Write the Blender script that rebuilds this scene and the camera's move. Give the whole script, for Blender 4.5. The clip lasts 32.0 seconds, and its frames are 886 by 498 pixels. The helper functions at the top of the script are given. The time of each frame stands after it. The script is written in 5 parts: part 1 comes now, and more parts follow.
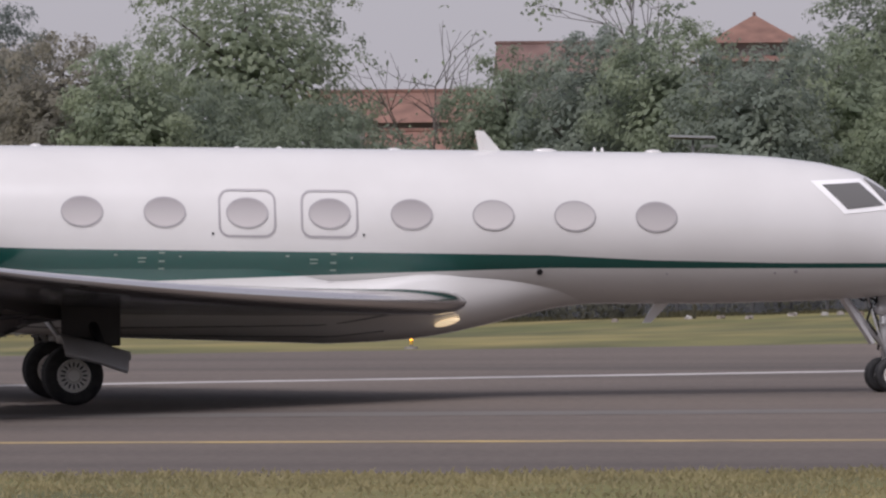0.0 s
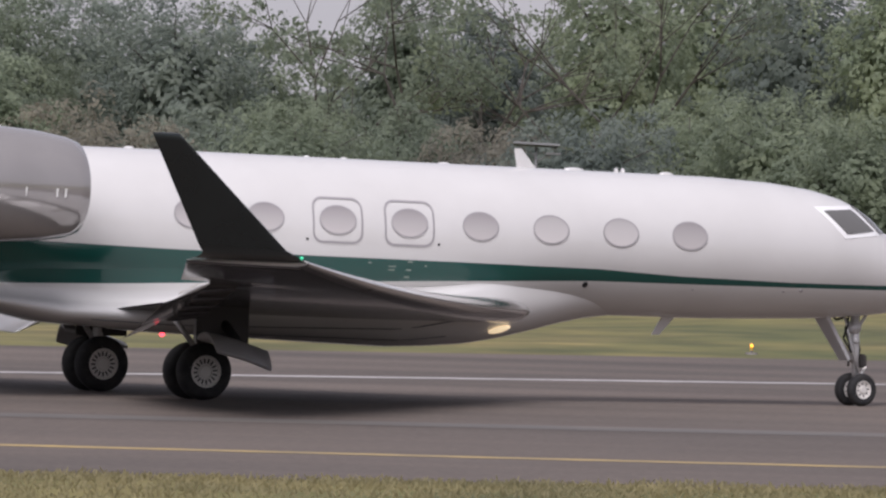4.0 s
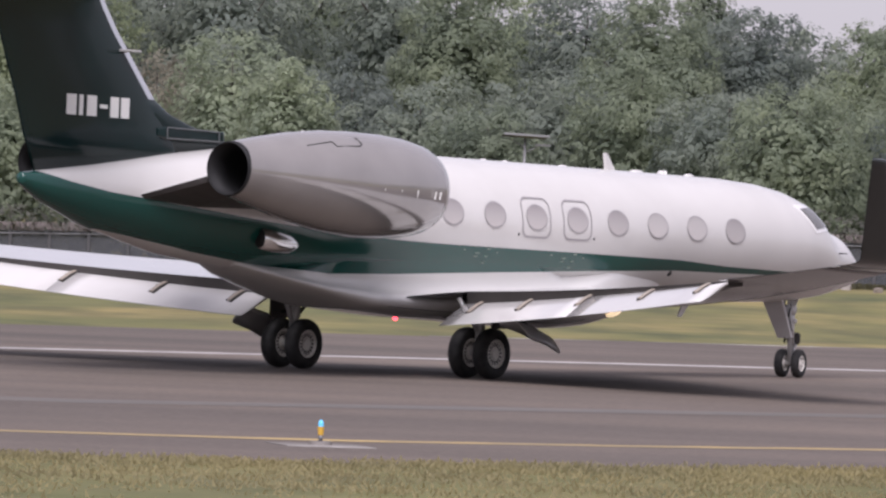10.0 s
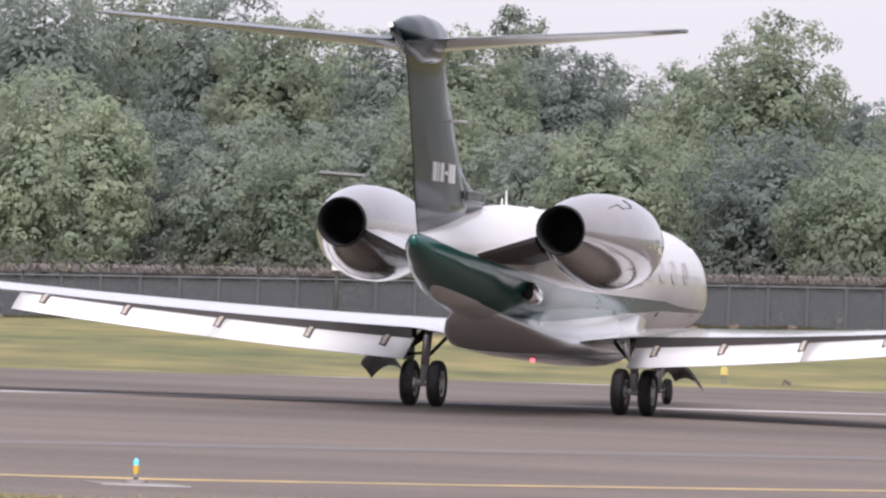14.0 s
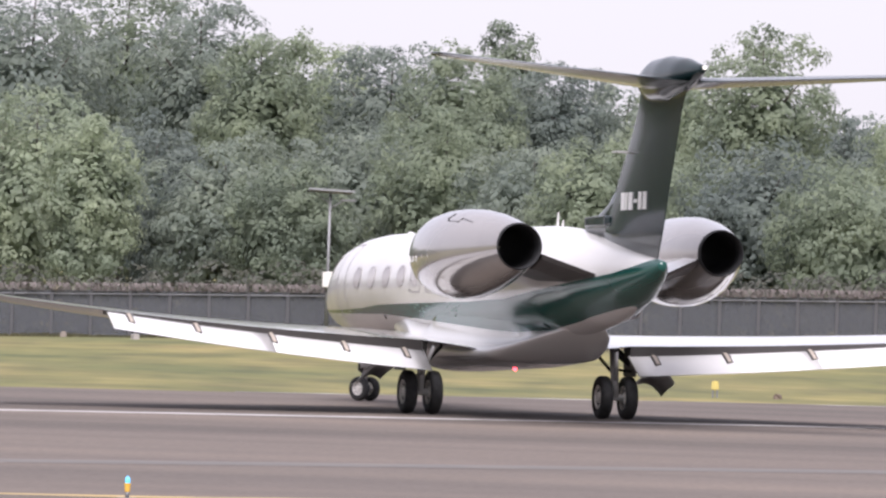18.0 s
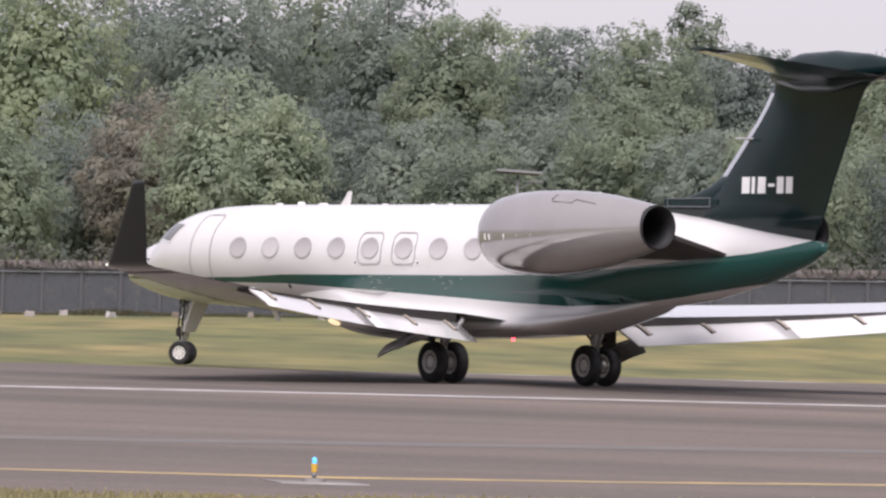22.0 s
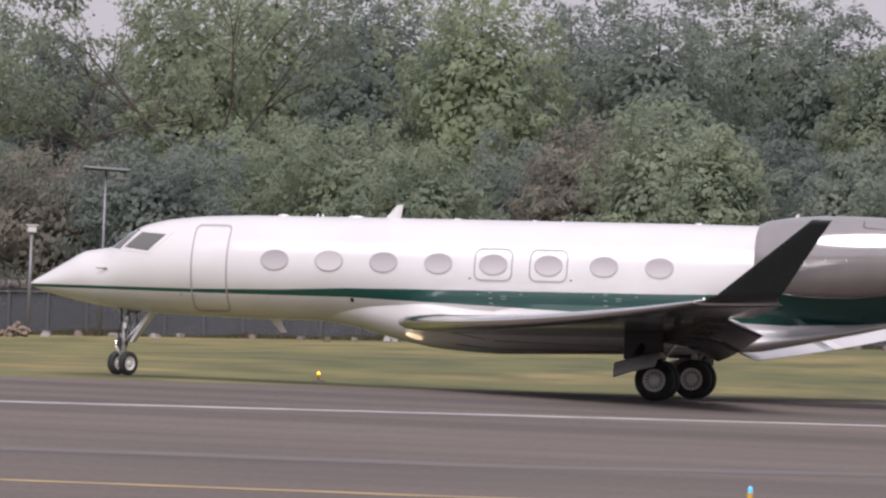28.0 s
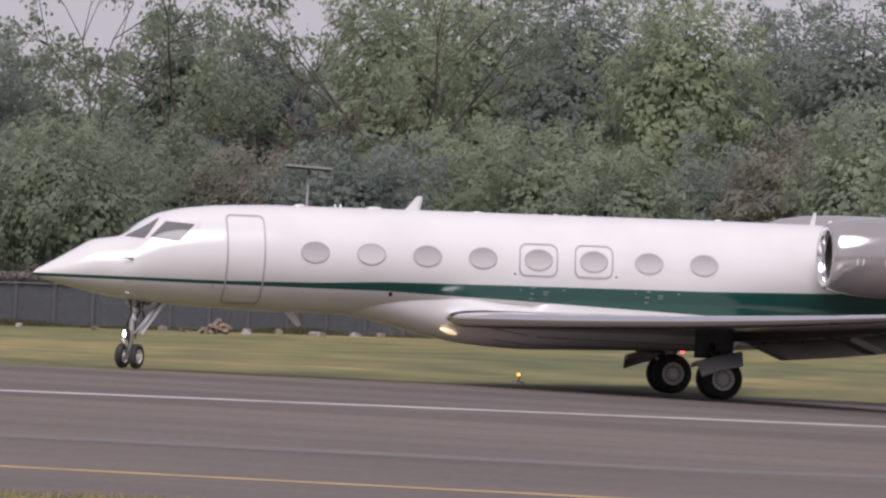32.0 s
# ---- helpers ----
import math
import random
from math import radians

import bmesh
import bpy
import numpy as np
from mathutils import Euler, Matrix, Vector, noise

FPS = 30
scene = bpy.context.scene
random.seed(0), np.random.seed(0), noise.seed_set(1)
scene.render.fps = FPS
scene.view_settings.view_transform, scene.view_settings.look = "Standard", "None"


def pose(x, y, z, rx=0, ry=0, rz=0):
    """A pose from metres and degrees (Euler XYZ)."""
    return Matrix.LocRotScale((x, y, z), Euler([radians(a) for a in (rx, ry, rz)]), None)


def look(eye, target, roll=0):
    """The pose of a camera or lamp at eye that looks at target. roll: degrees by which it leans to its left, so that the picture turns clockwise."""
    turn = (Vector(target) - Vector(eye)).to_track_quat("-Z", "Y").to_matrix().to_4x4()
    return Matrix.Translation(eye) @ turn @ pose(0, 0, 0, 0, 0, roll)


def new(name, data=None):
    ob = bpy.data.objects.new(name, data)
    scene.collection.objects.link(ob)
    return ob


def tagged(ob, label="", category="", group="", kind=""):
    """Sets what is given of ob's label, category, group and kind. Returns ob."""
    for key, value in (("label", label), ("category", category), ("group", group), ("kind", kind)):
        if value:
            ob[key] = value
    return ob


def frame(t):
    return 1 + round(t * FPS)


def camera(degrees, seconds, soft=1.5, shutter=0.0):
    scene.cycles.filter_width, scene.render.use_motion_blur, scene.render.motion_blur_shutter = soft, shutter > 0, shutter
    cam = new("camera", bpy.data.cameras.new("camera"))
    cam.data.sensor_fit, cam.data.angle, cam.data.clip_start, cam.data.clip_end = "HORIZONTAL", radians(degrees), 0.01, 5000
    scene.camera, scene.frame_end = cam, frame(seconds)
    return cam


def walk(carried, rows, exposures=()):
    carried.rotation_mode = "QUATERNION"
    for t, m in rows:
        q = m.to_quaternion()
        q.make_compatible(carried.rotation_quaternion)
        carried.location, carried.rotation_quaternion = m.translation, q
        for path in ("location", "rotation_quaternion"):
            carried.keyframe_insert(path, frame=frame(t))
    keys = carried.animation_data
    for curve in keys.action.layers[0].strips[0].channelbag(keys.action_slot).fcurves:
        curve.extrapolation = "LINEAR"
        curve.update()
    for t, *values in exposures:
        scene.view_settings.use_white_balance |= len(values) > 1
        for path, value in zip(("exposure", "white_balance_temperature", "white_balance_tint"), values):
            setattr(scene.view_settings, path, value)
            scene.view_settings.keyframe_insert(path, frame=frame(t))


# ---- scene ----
# the camera stands on a spot beside the taxiway and pans with a long lens
EYE = (0, 0, 3.21)
PAN = (  # seconds, pan, tilt, roll in degrees
    (0, -14.489, -0.337, -0.478), (0.5, -11.574, -0.638, -0.471), (1, -10.924, -0.339, 0.417), (1.5, -9.285, -0.316, 1.481),
    (2, -8.402, -0.431, 1.742), (2.5, -7.911, -0.432, 1.792), (3, -6.966, -0.305, 1.578), (3.5, -6.414, -0.285, 1.469), (4, -5.802, -0.248, 1.492),
    (4.5, -5.264, -0.202, 1.552), (6.5, -1.518, 0.087, 1.636), (7, -1.28, -0.024, 1.781), (7.5, -0.854, -0.136, 2.261), (8, -0.43, -0.301, 2.477),
    (8.5, -0.036, -0.391, 2.215), (9, 0, -0.345, 2.329), (9.5, 0.745, -0.237, 2.499), (10, 0.694, -0.309, 2.253), (10.5, 0.543, -0.452, 2.46),
    (11, 0.625, -0.441, 2.965), (11.5, 0.891, -0.297, 2.571), (12, 1.411, 0.135, 2.338), (12.5, 1.881, 0.179, 2.316), (13, 1.928, 0.137, 2.262),
    (13.5, 2.004, 0.01, 2.395), (15.5, 2.443, 0.181, 1.757), (16, 2.323, -0.301, 2.167), (16.5, 2.179, -0.185, 1.995), (17, 2.143, -0.172, 1.82),
    (17.5, 2.098, 0.098, 1.846), (18, 2.142, 0.16, 1.95), (18.5, 1.913, 0.33, 1.787), (19, 2.11, 0.063, 1.966), (19.5, 1.606, -0.016, 2.023),
    (20, 1.439, -0.056, 2.034), (20.5, 1.435, 0.097, 2.081), (21, 1.267, 0.195, 1.953), (21.5, 1.019, 0.067, 1.978), (22, 0.737, -0.031, 2.063),
    (22.5, 0.569, 0.158, 1.917), (23, 0.868, 0.194, 1.764), (23.5, 0.652, 0.152, 1.74), (24, 0.553, 0.129, 1.677), (24.5, 0.218, 0.027, 1.766),
    (25, -0.473, -0.016, 1.717), (25.5, -0.819, 0.148, 1.979), (26, -1.226, -0.073, 2.341), (26.5, -2.326, 0.18, 2.907), (28.5, -2.535, 0.036, 2.296),
    (29, -2.531, 0.117, 2.724), (29.5, -2.782, 0.371, 1.825), (30, -3.474, 0.314, 1.865), (30.5, -3.79, 0.145, 2.151), (31, -3.769, -0.13, 2.445),
    (31.5, -3.838, -0.033, 2.251), (32, -4.078, 0, 3.076),
)


def aim(pan, tilt, roll):
    a, b = radians(pan), radians(tilt)
    way = Vector((math.sin(a) * math.cos(b), math.cos(a) * math.cos(b), math.sin(b)))
    return look(EYE, Vector(EYE) + 100 * way, roll)


cam = camera(6.671, 32.0, soft=2.4)
walk(cam, [(t, aim(p, e, r)) for t, p, e, r in PAN], exposures=((0, 0.16, 6080, 19), (4, 0.3, 6080, 18), (7, 0.5, 6120, 19), (9, 0.56, 6120, 22), (10, 0.6, 6120, 22), (11, 0.88, 6050, 21), (13, 0.96, 6080, 19), (16, 1.25, 6120, 20), (18, 1.17, 6120, 19), (20, 0.95, 6200, 19), (23, 0.83, 6220, 20), (26, 0.7, 6150, 20), (29, 0.38, 6150, 22), (32, 0.33, 6150, 22)))

# the jet's way: seconds, place of the main axle, heading
TAXI = (
    (0, -37.134, 118.736, 21.57), (0.5, -34.468, 119.828, 22.63), (1, -31.859, 120.948, 23.77), (1.5, -29.309, 122.1, 24.87),
    (2, -26.937, 123.239, 25.82), (2.5, -24.556, 124.405, 26.6), (3, -22.228, 125.581, 27.65), (3.5, -20.144, 126.727, 29.12),
    (4, -18.034, 127.936, 30.82), (4.5, -15.993, 129.198, 32.48), (5, -14.053, 130.48, 34.21), (5.5, -12.209, 131.78, 35.94),
    (6, -10.458, 133.096, 37.64), (6.5, -8.799, 134.422, 39.29), (7, -7.222, 135.746, 40.92), (7.5, -5.765, 137.063, 42.97),
    (8, -4.346, 138.42, 44.96), (8.5, -2.985, 139.799, 46.61), (9, -1.705, 141.191, 48.48), (9.5, -0.48, 142.624, 50.4), (10, 0.71, 144.09, 52.43),
    (10.5, 1.802, 145.558, 54.77), (11, 2.781, 147.081, 57.32), (11.5, 3.831, 148.753, 59.87), (12, 4.85, 150.522, 62.68),
    (12.5, 5.689, 152.271, 65.73), (13, 6.391, 153.994, 68.77), (13.5, 7.048, 155.691, 71.68), (14, 7.577, 157.341, 74.81),
    (14.5, 7.986, 158.905, 78.3), (15, 8.273, 160.37, 82.1), (15.5, 8.447, 161.745, 85.96), (16, 8.535, 163.062, 89.47), (16.5, 8.514, 164.33, 92.93),
    (17, 8.428, 165.546, 96.34), (17.5, 8.275, 166.718, 99.63), (18, 8.042, 167.851, 102.78), (18.5, 7.765, 168.973, 105.81),
    (19, 7.393, 170.108, 108.64), (19.5, 6.975, 171.251, 111.6), (20, 6.489, 172.397, 114.5), (20.5, 5.903, 173.518, 117.19),
    (21, 5.365, 174.542, 120.2), (21.5, 4.777, 175.482, 123.21), (22, 4.156, 176.345, 126.15), (22.5, 3.587, 177.091, 129.32),
    (23, 3.024, 177.74, 132.58), (23.5, 2.453, 178.317, 135.78), (24, 1.91, 178.82, 139.07), (24.5, 1.369, 179.258, 142.4),
    (25, 0.838, 179.639, 145.84), (25.5, 0.333, 179.96, 149.44), (26, -0.185, 180.247, 153.17), (26.5, -0.761, 180.505, 156.99),
    (27, -1.321, 180.723, 161.03), (27.5, -1.871, 180.891, 165.2), (28, -2.415, 181.014, 169.4), (28.5, -2.956, 181.096, 173.53),
    (29, -3.499, 181.138, 177.51), (29.5, -4.049, 181.147, 181.22), (30, -4.601, 181.12, 184.72), (30.5, -5.15, 181.06, 188.08),
    (31, -5.693, 180.97, 191.32), (31.5, -6.227, 180.847, 194.5), (32, -6.758, 180.71, 197.65),
)

# ---- light: hazy bright sky with a veiled sun ----
SUN_ELEV, SUN_AZ = 49, 186  # degrees; azimuth clockwise from +y
world = bpy.data.worlds.new("sky")
scene.world = world
world.use_nodes = True
wn = world.node_tree
sky = wn.nodes.new("ShaderNodeTexSky")
sky.sky_type, sky.sun_disc = "NISHITA", False
sky.sun_elevation, sky.sun_rotation = radians(SUN_ELEV), radians(SUN_AZ)
sky.air_density, sky.dust_density, sky.ozone_density, sky.altitude = 1.0, 1.5, 1.0, 20
# the haze veils the blue: most of the light is an even pale grey
veil = wn.nodes.new("ShaderNodeMix")
veil.data_type = "RGBA"
veil.inputs[0].default_value = 0.82
veil.inputs[7].default_value = (5.6, 5.36, 5.45, 1)
wn.links.new(sky.outputs[0], veil.inputs[6]), wn.links.new(veil.outputs[2], wn.nodes["Background"].inputs[0])
wn.nodes["Background"].inputs[1].default_value = 0.078
sun = new("sun", bpy.data.lights.new("sun", "SUN"))
sun.data.energy, sun.data.angle, sun.data.color = 2.75, radians(40), (1.0, 0.965, 0.93)
a, e = radians(SUN_AZ), radians(SUN_ELEV)
sun.matrix_world = look((100 * math.sin(a) * math.cos(e), 100 * math.cos(a) * math.cos(e), 100 * math.sin(e)), (0, 0, 0))

# ---- materials ----


def mat(name, colour, rough=0.5, metal=0.0, coat=0.0):
    m = bpy.data.materials.new(name)
    m.use_nodes = True
    b = m.node_tree.nodes["Principled BSDF"]
    b.inputs["Base Color"].default_value = (*colour, 1)
    b.inputs["Roughness"].default_value, b.inputs["Metallic"].default_value = rough, metal
    b.inputs["Coat Weight"].default_value, b.inputs["Coat Roughness"].default_value = coat, 0.05
    return m


def nodes(m):
    t = m.node_tree
    return t.nodes, t.links, t.nodes["Principled BSDF"]


def noise_node(m, scale, detail=4, vec=None, stretch=(1, 1, 1), turn=0, which="Object"):
    n, l, b = nodes(m)
    tc, mp, no = n.new("ShaderNodeTexCoord"), n.new("ShaderNodeMapping"), n.new("ShaderNodeTexNoise")
    mp.inputs["Scale"].default_value, mp.inputs["Rotation"].default_value = stretch, (0, 0, radians(turn))
    no.inputs["Scale"].default_value, no.inputs["Detail"].default_value = scale, detail
    l.new(tc.outputs[which], mp.inputs[0]), l.new(mp.outputs[0], no.inputs["Vector"])
    return no.outputs["Fac"]


def ramp(m, fac, stops, mode="LINEAR"):
    n, l, b = nodes(m)
    r = n.new("ShaderNodeValToRGB")
    r.color_ramp.interpolation = mode
    for i, (p, c) in enumerate(stops):
        s = r.color_ramp.elements[i] if i < 2 else r.color_ramp.elements.new(p)
        s.position = p
    for s, (p, c) in zip(r.color_ramp.elements, sorted(stops, key=lambda q: q[0])):
        s.position, s.color = p, (*c, 1)
    l.new(fac, r.inputs[0])
    return r.outputs[0]


def mixc(m, fac, a, b, mode="MIX"):
    n, l, _ = nodes(m)
    x = n.new("ShaderNodeMix")
    x.data_type, x.blend_type = "RGBA", mode
    for sock, v in ((x.inputs[0], fac), (x.inputs[6], a), (x.inputs[7], b)):
        if isinstance(v, (int, float)):
            sock.default_value = v
        elif isinstance(v, tuple):
            sock.default_value = (*v, 1)
        else:
            l.new(v, sock)
    return x.outputs[2]


def bump(m, fac, strength, dist=0.02):
    n, l, b = nodes(m)
    k = n.new("ShaderNodeBump")
    k.inputs["Strength"].default_value, k.inputs["Distance"].default_value = strength, dist
    l.new(fac, k.inputs["Height"]), l.new(k.outputs[0], b.inputs["Normal"])


def base(m, out):
    n, l, b = nodes(m)
    l.new(out, b.inputs["Base Color"])
    return m


def calc(m, op, *vals):
    n, l, _ = nodes(m)
    q = n.new("ShaderNodeMath")
    q.operation = op
    for sock, v in zip(q.inputs, vals):
        if isinstance(v, (int, float)):
            sock.default_value = v
        else:
            l.new(v, sock)
    return q.outputs[0]


def paint(name, colour, rough=0.25, dirt=0.06, coat=0.6, metal=0.0):
    m = mat(name, colour, rough, metal, coat)
    f = noise_node(m, 0.9, 6)
    d = tuple(c * (1 - dirt * 2.5) for c in colour)
    base(m, ramp(m, f, ((0.3, d), (0.6, colour))))
    return m


def glow(name, colour, strength):
    m = mat(name, colour, 0.2)
    b = m.node_tree.nodes["Principled BSDF"]
    b.inputs["Emission Color"].default_value, b.inputs["Emission Strength"].default_value = (*colour, 1), strength
    return m


WHITE_C, GREEN_C = (0.63, 0.615, 0.592), (0.009, 0.068, 0.055)
white = paint("white_paint", WHITE_C, 0.22, 0.03, 0.9)
green = paint("dark_green_paint", (0.006, 0.018, 0.018), 0.16, 0.1, 0.12)
green.node_tree.nodes["Principled BSDF"].inputs["Specular IOR Level"].default_value = 0.3
tip_paint = paint("blackish_green_paint", (0.017, 0.022, 0.022), 0.22, 0.1, 0.2)
silver = paint("silver_grey_paint", (0.36, 0.34, 0.325), 0.13, 0.05, 0.6, 0.45)
# grey of the wing's underside; on the flaps it stands for shade
under = paint("dark_grey_underside_and_flap_shade", (0.105, 0.1, 0.108), 0.2, 0.08, 0.3, 0.25)
belly_m = paint("pearl_white_belly", WHITE_C, 0.24, 0.04, 0.5)
grey_under = paint("light_grey_paint", (0.52, 0.51, 0.51), 0.3, 0.06)
polished = mat("polished_metal", (0.78, 0.77, 0.77), 0.16, 1.0)
steel = mat("gear_steel", (0.6, 0.59, 0.58), 0.4, 0.35)
tan_m = mat("tan_primer", (0.36, 0.31, 0.255), 0.5)
dull_rim = mat("dull_grey_rim", (0.16, 0.165, 0.165), 0.4, 0.3)
dark_metal = mat("dull_dark_metal", (0.03, 0.03, 0.032), 0.6, 0.4)
# dark brown for painted shade on pylon, flaps and leg door; also lamp housing
dark_shade = paint("dark_housing_and_shade_brown", (0.05, 0.045, 0.042), 0.5, 0.1, 0.0)
black = mat("black_hollow", (0.008, 0.008, 0.009), 0.7)
rubber = mat("tyre_rubber", (0.018, 0.018, 0.02), 0.75)
base(rubber, ramp(rubber, noise_node(rubber, 6, 4), ((0.35, (0.012, 0.012, 0.013)), (0.7, (0.035, 0.033, 0.032)))))
rim_m = mat("alloy_rim", (0.72, 0.69, 0.64), 0.45, 0.1)
window_m = mat("drawn_shade_window", (0.40, 0.37, 0.37), 0.15, 0, 0.1)
window_light = mat("half_drawn_window", (0.5, 0.47, 0.46), 0.15, 0, 0.1)
# base colour of the glass raised to give the sky's reflection
wshield = mat("windscreen_glass_with_sky_sheen", (0.135, 0.132, 0.126), 0.08, 0, 0.6)
glint_frame_m = paint("white_frame_with_sun_glint", (0.85, 0.84, 0.82), 0.2, 0.02)
seam = mat("grey_seam", (0.33, 0.31, 0.315), 0.5)
stencil = mat("grey_green_stencil", (0.2, 0.26, 0.22), 0.5)
letters = mat("pale_marks", (0.75, 0.75, 0.72), 0.5)
lens_w = glow("landing_light_lens", (1.0, 0.78, 0.45), 0.55)
lens_n = glow("nose_light_lens", (1.0, 0.92, 0.8), 14.0)
lens_r = glow("red_beacon_lens", (1.0, 0.07, 0.09), 3.0)
lens_g = glow("green_navigation_lens", (0.05, 0.6, 0.3), 0.5)
lens_t = glow("tail_light_lens", (0.8, 0.76, 0.66), 0.6)

for m in (window_m, window_light, wshield):
    m.node_tree.nodes["Principled BSDF"].inputs["Specular IOR Level"].default_value = 0.14

# livery of the fuselage: white with a green band whose edges follow the body
livery = mat("white_and_green_livery", WHITE_C, 0.2, 0, 0.2)
livery.node_tree.nodes["Principled BSDF"].inputs["Coat Roughness"].default_value = 0.03
PITCH = 0.0183  # the jet stands nose-low by this slope


def livery_mask(m):
    n, l, b = nodes(m)
    tc, sp = n.new("ShaderNodeTexCoord"), n.new("ShaderNodeSeparateXYZ")
    l.new(tc.outputs["Object"], sp.inputs[0])
    lev = calc(m, "ADD", sp.outputs[2], calc(m, "MULTIPLY", sp.outputs[0], PITCH))
    u = calc(m, "MULTIPLY_ADD", sp.outputs[0], 1 / 28.0, 12 / 28.0)

    def edge(pts):
        return ramp(m, u, [((x + 12) / 28, (z / 5, z / 5, z / 5)) for x, z in pts])

    up = edge(((-10.9, 3.45), (-9.9, 3.21), (-9, 3.06), (-7.5, 2.92), (-5.3, 2.72), (-3, 2.55), (0, 2.50), (5, 2.49), (7.9, 2.475), (9.6, 2.405), (11.8, 2.38), (15.9, 2.415)))
    lo = edge(((-10.9, 3.05), (-10.3, 2.8), (-9.2, 2.44), (-6.6, 2.08), (-5, 1.92), (-2.9, 1.82), (-1, 1.88), (1.1, 1.98), (5, 2.15), (7.9, 2.265), (9.6, 2.275), (11.8, 2.295), (15.9, 2.345)))
    z5 = calc(m, "MULTIPLY", lev, 0.2)
    return calc(m, "MULTIPLY", calc(m, "LESS_THAN", z5, up), calc(m, "GREATER_THAN", z5, lo))


wclean = ramp(livery, noise_node(livery, 0.7, 6), ((0.3, (0.59, 0.575, 0.552)), (0.6, WHITE_C)))
base(livery, mixc(livery, livery_mask(livery), wclean, GREEN_C))
base(belly_m, mixc(belly_m, livery_mask(belly_m), WHITE_C, GREEN_C))


def ground_mat():
    # mown dry grass
    m = mat("mown_grass", (0.1, 0.11, 0.04), 0.9)
    f1, f2, f3 = noise_node(m, 0.06, 5), noise_node(m, 1.3, 6), noise_node(m, 0.12, 5, None, (1, 4, 1), -30)
    c = ramp(m, f2, ((0.3, (0.08, 0.08, 0.029)), (0.5, (0.143, 0.13, 0.047)), (0.7, (0.222, 0.184, 0.078))))
    c2 = ramp(m, f1, ((0.37, (0.105, 0.118, 0.033)), (0.63, (0.21, 0.174, 0.06))))
    f4 = noise_node(m, 0.05, 6, None, (4, 0.9, 1), 20)
    c3 = mixc(m, 0.5, mixc(m, 0.45, c, c2), ramp(m, f4, ((0.36, (0.08, 0.097, 0.029)), (0.5, (0.142, 0.135, 0.047)), (0.64, (0.22, 0.178, 0.072)))))
    c4 = mixc(m, ramp(m, f3, ((0.42, (0, 0, 0)), (0.62, (0.8, 0.8, 0.8)))), c3, (0.115, 0.118, 0.034))
    f5 = noise_node(m, 0.03, 7, None, (1.6, 0.8, 1), 35)
    f6 = noise_node(m, 0.35, 5, None, (1, 0.35, 1), 10)
    c4 = mixc(m, 1.0, c4, ramp(m, f6, ((0.36, (0.7, 0.72, 0.72)), (0.5, (1, 1, 1)), (0.64, (1.25, 1.2, 1.2)))), "MULTIPLY")
    base(m, mixc(m, 1.0, c4, ramp(m, f5, ((0.4, (0.78, 0.84, 0.8)), (0.5, (1.08, 1.03, 1.0)), (0.6, (1.4, 1.27, 1.25)))), "MULTIPLY"))
    bump(m, f2, 0.4, 0.05)
    return m


def asphalt_mat():
    # worn asphalt with rubber streaks along the runway
    m = mat("worn_asphalt", (0.09, 0.085, 0.085), 0.85)
    f1, f2, f3 = noise_node(m, 9, 5), noise_node(m, 0.1, 5, None, (0.09, 1.9, 1), -31), noise_node(m, 0.05, 4)
    c = ramp(m, f1, ((0.3, (0.088, 0.0708, 0.0585)), (0.7, (0.14, 0.1145, 0.0945))))
    dk = ramp(m, f2, ((0.34, (0.74, 0.74, 0.74)), (0.5, (1, 1, 1)), (0.66, (1.22, 1.2, 1.17))))
    pt = ramp(m, f3, ((0.35, (0.85, 0.85, 0.85)), (0.65, (1.12, 1.1, 1.08))))
    base(m, mixc(m, 1.0, mixc(m, 1.0, c, dk, "MULTIPLY"), pt, "MULTIPLY"))
    bump(m, f1, 0.25, 0.01)
    return m


def line_mat(name, colour, wear):
    m = mat(name, colour, 0.7)
    f = noise_node(m, 0.7, 6)
    base(m, ramp(m, f, ((wear, tuple(0.55 * c + 0.04 for c in colour)), (wear + 0.22, colour))))
    return m


grass_m, asphalt = ground_mat(), asphalt_mat()
line_white, line_yellow = line_mat("white_marking", (0.43, 0.405, 0.385), 0.36), line_mat("yellow_marking", (0.43, 0.31, 0.12), 0.42)
line_worn = line_mat("worn_marking", (0.15, 0.128, 0.107), 0.5)
concrete = mat("pale_concrete", (0.17, 0.155, 0.145), 0.9)
base(concrete, ramp(concrete, noise_node(concrete, 0.22, 5), ((0.38, (0.13, 0.115, 0.1)), (0.52, (0.19, 0.172, 0.158)), (0.64, (0.4, 0.38, 0.36)))))


def shade_gradient(m, top, low):
    """Drawn blind behind a window, inner shade painted in: paler towards its lower edge."""
    n, l, b = nodes(m)
    tc, sp = n.new("ShaderNodeTexCoord"), n.new("ShaderNodeSeparateXYZ")
    l.new(tc.outputs["Object"], sp.inputs[0])
    lev = calc(m, "ADD", sp.outputs[2], calc(m, "MULTIPLY", sp.outputs[0], PITCH))
    base(m, ramp(m, calc(m, "MULTIPLY_ADD", lev, 2.0, -5.73), ((0.05, low), (0.95, top))))


# inner shade of the windows, as darker top and paler low colours
shade_gradient(window_m, (0.3, 0.28, 0.278), (0.53, 0.5, 0.485))
shade_gradient(window_light, (0.4, 0.38, 0.37), (0.62, 0.59, 0.57))

